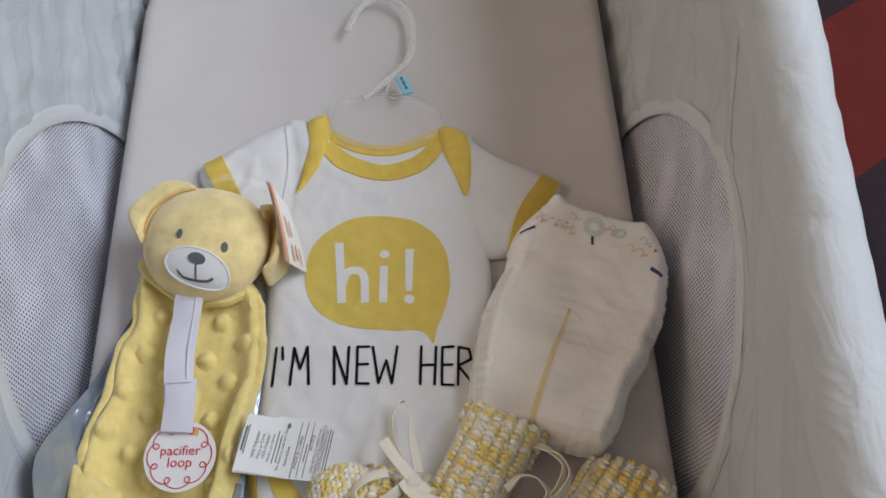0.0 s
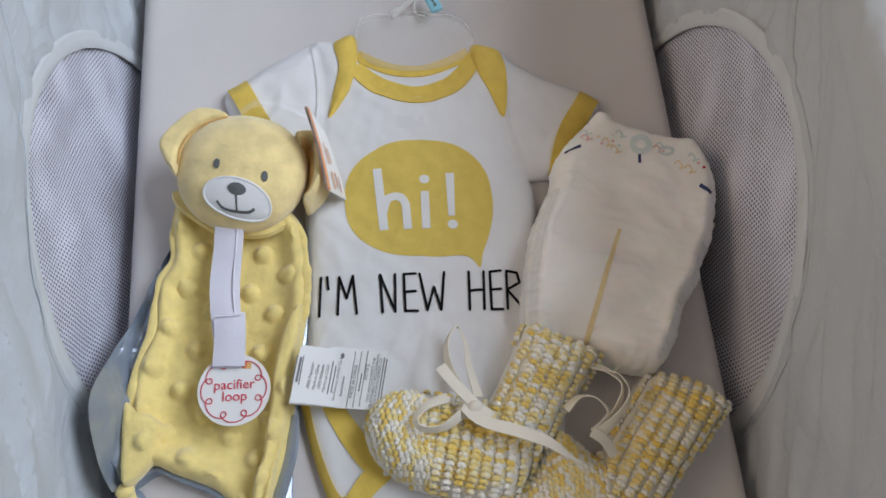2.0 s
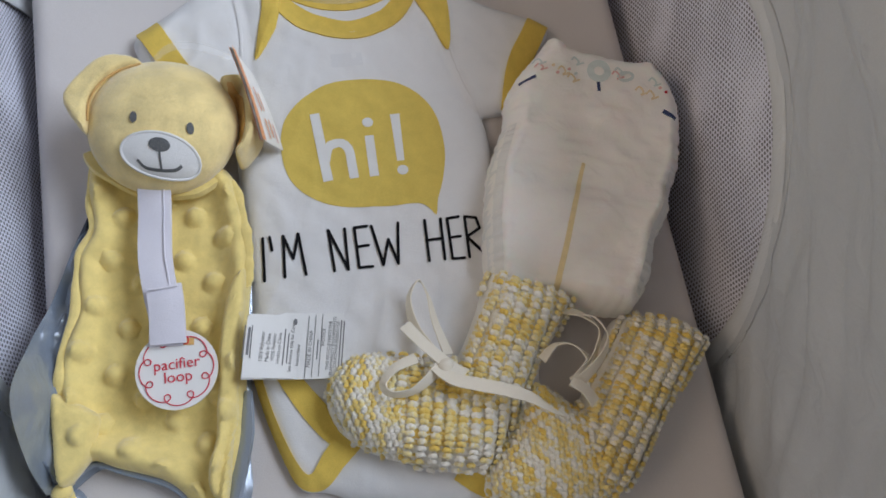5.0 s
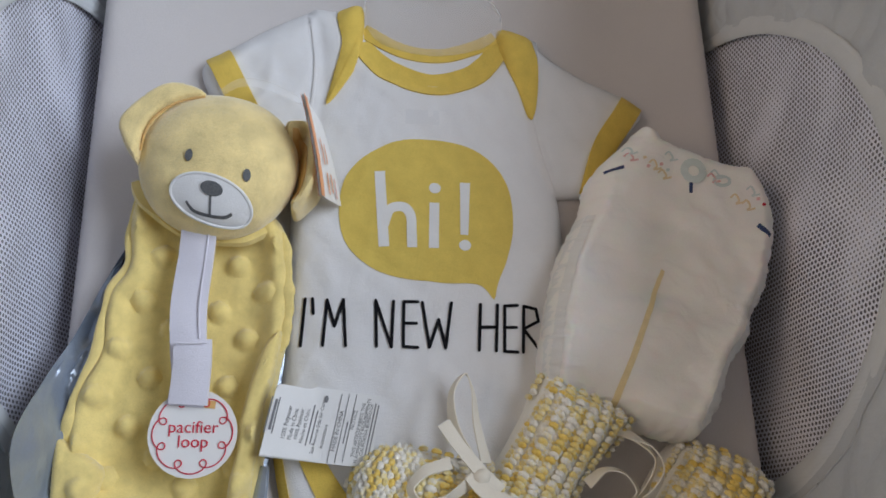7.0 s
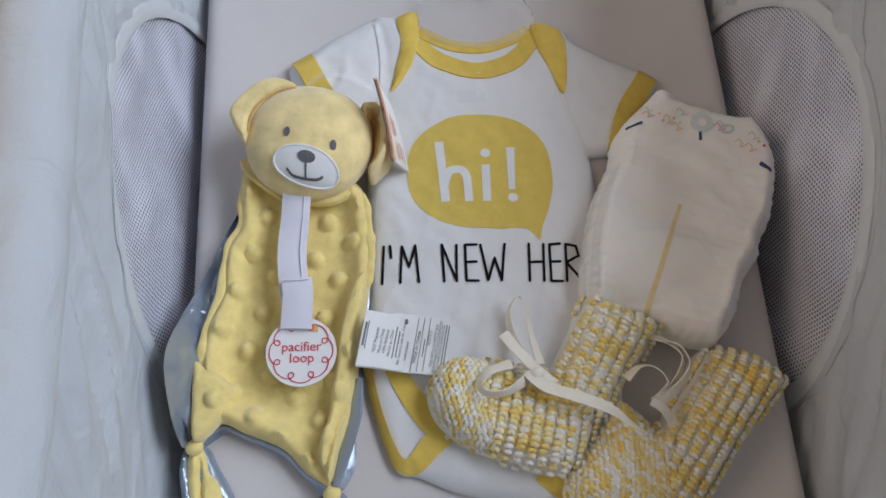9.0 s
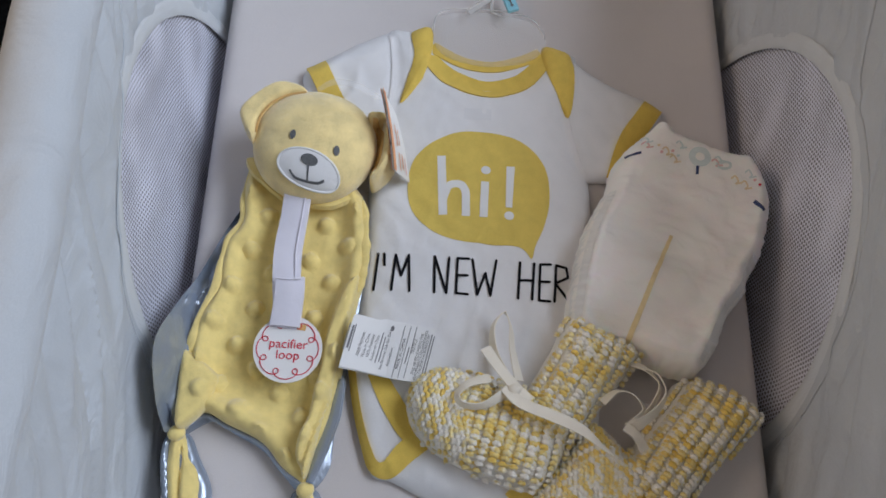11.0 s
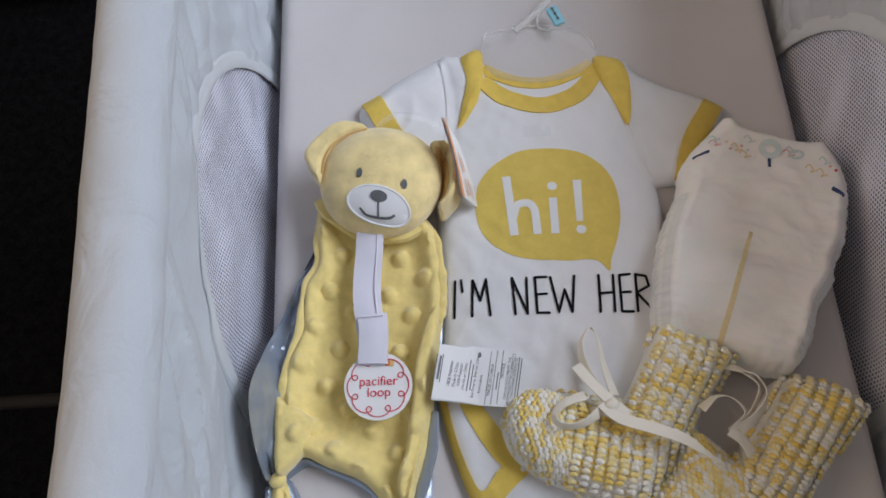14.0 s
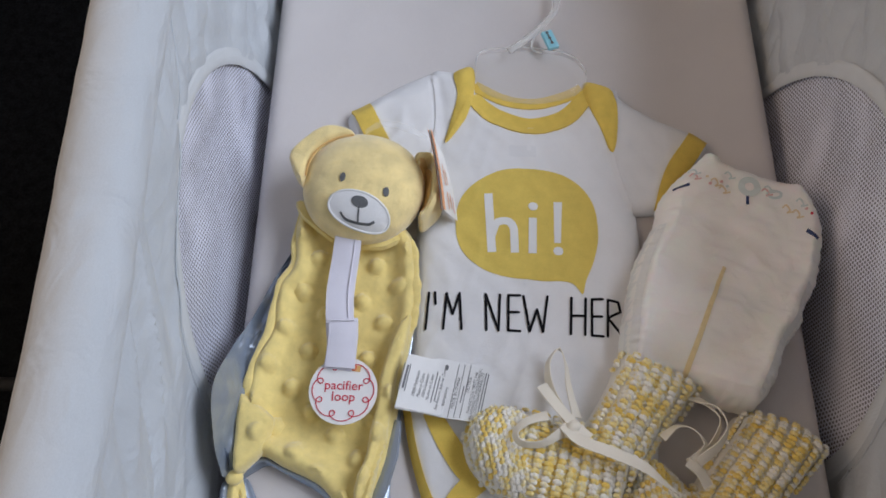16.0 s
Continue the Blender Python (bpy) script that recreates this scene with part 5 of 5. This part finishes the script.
for cx, cy, m in ((0.1285, 0.4080, "pale_pink"), (0.1370, 0.4095, "pale_pink"), (0.1990, 0.3836, "red"), (0.1955, 0.3870, "pale_pink"), (0.1270, 0.4140, "pale_orange"), (0.1410, 0.4060, "pale_teal")):
    part("print_motif", disc(cx, cy, 0.0013, 0.0010, 20, DIA, 0.0005, 10), M[m], dbody)

# ---- the booties ----


def stitch_shape(seg=7, rings=4):
    v, f = [(0, 0, 1)], []
    for r in range(1, rings):
        a = math.pi * r / rings
        v += [(math.sin(a) * math.cos(2 * math.pi * k / seg), math.sin(a) * math.sin(2 * math.pi * k / seg), math.cos(a)) for k in range(seg)]
    v.append((0, 0, -1))
    f += [(0, 1 + k, 1 + (k + 1) % seg) for k in range(seg)]
    for r in range(rings - 2):
        b = 1 + r * seg
        f += [(b + k, b + seg + k, b + seg + (k + 1) % seg, b + (k + 1) % seg) for k in range(seg)]
    e = len(v) - 1
    f += [(e, e - seg + (k + 1) % seg, e - seg + k) for k in range(seg)]
    return np.array(v), f


ST_V, ST_F = stitch_shape()


def stitches(surf, zones, size=(0.0025, 0.0019, 0.0016), seed=1):
    """Crochet stitches over a surface: loops and strands, in ribs along a zone's direction. zones: (test, angle, across, along, height of the ribs)."""
    rng = random.Random(seed)
    verts, faces, dye = [], [], []
    lo, hi = surf.poly.min(0), surf.poly.max(0)
    mid = (lo + hi) / 2
    reach = np.linalg.norm(hi - lo) / 2
    for test, ang, ac, al, relief in zones:
        t = np.array((math.cos(radians(ang)), math.sin(radians(ang))))
        s = np.array((-t[1], t[0]))
        cand = []
        for i in range(int(-reach / ac), int(reach / ac) + 1):
            for j in range(int(-reach / al), int(reach / al) + 1):
                p = mid + s * (i * ac + rng.gauss(0, 0.00022)) + t * ((j + 0.5 * (i % 2)) * al + rng.gauss(0, 0.00025))
                cand.append((p[0], p[1], i, j))
        cand = np.array(cand)
        d, inside = edge_distance(cand[:, 0], cand[:, 1], surf.poly)
        keep = inside & (d > 0.0004) & np.array([test(a, b) for a, b, *_ in cand])
        cand = cand[keep]
        z = surf(cand[:, 0], cand[:, 1])
        e = 0.0012
        zx = (surf(cand[:, 0] + e, cand[:, 1]) - surf(cand[:, 0] - e, cand[:, 1])) / (2 * e)
        zy = (surf(cand[:, 0], cand[:, 1] + e) - surf(cand[:, 0], cand[:, 1] - e)) / (2 * e)
        for (x, y, i, j), h, gx, gy in zip(cand, z, zx, zy):
            g = min(1.0, 2.2 / (1e-6 + math.hypot(gx, gy)))
            nrm_ = Vector((-gx * g, -gy * g, 1)).normalized()
            tt = Vector((t[0], t[1], 0))
            tt = (tt - nrm_ * tt.dot(nrm_)).normalized()
            ss = nrm_.cross(tt)
            proud = relief > 0 and int(i) % 2
            rib = (relief if int(i) % 2 else -relief) + 0.0002
            # the yarn runs across the ribs, so its colour changes from row to row and slowly along each row
            tone = 0.27 + 0.46 * noise.noise((j * 0.85 + seed, i * 0.22, ang * 0.1)) + 0.40 * noise.noise((j * 0.9, i * 0.9, seed))
            # two slanting strands each, fuller on a proud rib
            for lean, slant, off, fat in (((-1, 64, 0.20, 1.04), (1, 64, 0.20, 1.04)) if proud else ((-1, 50, 0.24, 0.92), (1, 50, 0.24, 0.92))):
                a = radians(lean * (slant + rng.uniform(-12, 12)))
                u = tt * math.cos(a) + ss * math.sin(a)
                v = nrm_.cross(u)
                k = fat * rng.uniform(0.88, 1.10)
                c = Vector((x, y, h)) + ss * lean * ac * off + nrm_ * (rib + rng.uniform(-0.0003, 0.0003))
                b = len(verts)
                for q in ST_V:
                    verts.append(c + u * (q[0] * size[0] * k) + v * (q[1] * size[1] * k) + nrm_ * (q[2] * size[2] * k))
                faces += [tuple(w + b for w in f) for f in ST_F]
                dye += [tone] * len(ST_V)
                for _ in range(9):
                    # stray fibres of the soft yarn
                    o = c + nrm_ * (size[2] * 0.7) + u * rng.uniform(-0.0018, 0.0018)
                    d = (nrm_ * rng.uniform(0.1, 1.0) + u * rng.uniform(-1, 1) + v * rng.uniform(-1, 1)).normalized()
                    w, b = d.cross(nrm_).normalized() * 0.00012, len(verts)
                    verts += [o - w, o + w, o + d * rng.uniform(0.0010, 0.0024)]
                    faces.append((b, b + 1, b + 2))
                    dye += [tone] * 3
    return (verts, faces), dye


def knit(surf, zones, seed, parent):
    shape, dye = stitches(surf, zones, seed=seed)
    ob = part("stitches", shape, M["yarn"], parent, "variegated yellow and white yarn stitches", kind="stuff")
    ob.data.attributes.new("dye", "FLOAT", "POINT").data.foreach_set("value", dye)


def dome(base, tall, r):
    return lambda x, y, d: base + tall * np.sqrt(1 - (1 - np.clip(d / r, 0, 1)) ** 2) + 0.0012 * nz(x, y, 40, tall * 100)


def lower(cloth, by):
    """The inner shell, which the stitches cover."""
    return Cloth(cloth.poly, lambda x, y, d: cloth.height(x, y, d) - by, smooth=False)


booties = "pair of crocheted booties"
bootA = thing("bootie", (0.0, 0.21, 0.008), "yellow and white crocheted baby bootie lying on the bodysuit", "bootie", booties)
SA = Cloth([(-0.048, 0.239), (-0.0545, 0.222), (-0.051, 0.206), (-0.040, 0.192), (-0.020, 0.180), (0.008, 0.169), (0.034, 0.164), (0.048, 0.176), (0.069, 0.205), (0.0895, 0.2315), (0.1090, 0.2555), (0.1000, 0.2650), (0.080, 0.2750), (0.0595, 0.2830), (0.0465, 0.260), (0.0285, 0.234), (0.012, 0.238), (-0.008, 0.243), (-0.030, 0.2465)], lambda x, y, d: dome(0.010, 0.030, 0.022)(x, y, d) + 0.009 * np.clip((y - 0.225) / 0.035, 0, 1) * np.clip((x - 0.02) / 0.02, 0, 1))
part("foot", lower(SA, 0.0004).mesh(0.003, 0.007), M["yarn"], bootA)
zA = [(lambda x, y: y > 0.218 + (x - 0.03) * -0.45 and x > 0.02, 238, 0.0038, 0.0034, 0.0012), (lambda x, y: not (y > 0.218 + (x - 0.03) * -0.45 and x > 0.02) and x > -0.012, 255, 0.0038, 0.0034, 0.0012), (lambda x, y: x <= -0.012, 168, 0.0036, 0.0036, 0.0)]
knit(SA, zA, 3, bootA)
bootB = thing("bootie", (0.12, 0.19, 0.002), "yellow and white crocheted baby bootie lying on the mattress", "bootie", booties)
SB = Cloth([(0.073, 0.212), (0.056, 0.190), (0.036, 0.166), (0.032, 0.150), (0.045, 0.138), (0.080, 0.130), (0.112, 0.134), (0.133, 0.150), (0.155, 0.176), (0.178, 0.200), (0.1945, 0.2165), (0.185, 0.230), (0.167, 0.2405), (0.142, 0.2450), (0.128, 0.230), (0.112, 0.206), (0.100, 0.193), (0.088, 0.203)], dome(0.004, 0.033, 0.024))
part("foot", lower(SB, 0.0004).mesh(0.003, 0.0005), M["yarn"], bootB)
zB = [(lambda x, y: x > 0.100, 232, 0.0038, 0.0034, 0.0012), (lambda x, y: x <= 0.100, 200, 0.0036, 0.0036, 0.0)]
knit(SB, zB, 7, bootB)
# drawstrings: flat cream ribbons tied in bows
RW = 0.0072
part("bow_loop", ribbon([(0.019, 0.226, 0.046), (0.006, 0.250, 0.040), (0.004, 0.272, 0.036), (0.0125, 0.284, 0.034), (0.0175, 0.274, 0.033), (0.0185, 0.256, 0.036), (0.022, 0.234, 0.042)], RW, [20, 45, 70, 85, 70, 50, 30], 10), M["ribbon"], bootA, "cream ribbon bow")
part("bow_loop", ribbon([(0.016, 0.228, 0.047), (0.008, 0.221, 0.050), (-0.004, 0.2145, 0.050), (-0.0165, 0.2155, 0.049), (-0.0200, 0.2225, 0.048), (-0.012, 0.2305, 0.047), (0.002, 0.2345, 0.046)], RW, [20, 40, 65, 70, 60, 40, 20], 10), M["ribbon"], bootA, "cream ribbon bow")
part("ribbon_tail", ribbon([(-0.001, 0.256, 0.042), (0.008, 0.242, 0.046), (0.020, 0.227, 0.049), (0.028, 0.219, 0.049)], RW * 1.1, [10, 25, 20, 5], 10), M["ribbon"], bootA, "cream ribbon end")
part("ribbon_tail", ribbon([(0.012, 0.227, 0.050), (0.022, 0.217, 0.054), (0.045, 0.208, 0.055), (0.062, 0.2005, 0.053), (0.074, 0.1915, 0.050), (0.0835, 0.1855, 0.046)], RW * 1.1, [30, 15, 10, 12, 30, 30], 10, taper=[1, 1, 1, 0.9, 0.5, 0.15]), M["ribbon"], bootA, "cream ribbon end")
part("ribbon_knot", blob(0.018, 0.2265, 0.049, 0.0052, 0.0042, 0.0036, 30, 14, 8), M["ribbon"], bootA)
part("bow_loop", ribbon([(0.099, 0.251, 0.034), (0.109, 0.245, 0.040), (0.1165, 0.234, 0.043), (0.1120, 0.221, 0.042), (0.103, 0.210, 0.040), (0.093, 0.205, 0.040)], RW, [30, 50, 70, 60, 40, 30], 10), M["ribbon"], bootB, "cream ribbon bow")
part("bow_loop", ribbon([(0.105, 0.246, 0.042), (0.1145, 0.240, 0.048), (0.1195, 0.228, 0.047), (0.113, 0.216, 0.045), (0.099, 0.2055, 0.042)], RW, [60, 75, 70, 50, 25], 10), M["ribbon"], bootB, "cream ribbon bow")
part("bow_loop", ribbon([(0.078, 0.222, 0.038), (0.088, 0.2295, 0.041), (0.099, 0.227, 0.042), (0.1055, 0.216, 0.042), (0.096, 0.206, 0.042)], RW, [40, 70, 75, 55, 20], 10), M["ribbon"], bootB, "cream ribbon bow")
part("ribbon_tail", ribbon([(0.092, 0.206, 0.043), (0.099, 0.200, 0.043), (0.1045, 0.191, 0.040)], RW, [15, 20, 10], 10), M["ribbon"], bootB, "cream ribbon end")
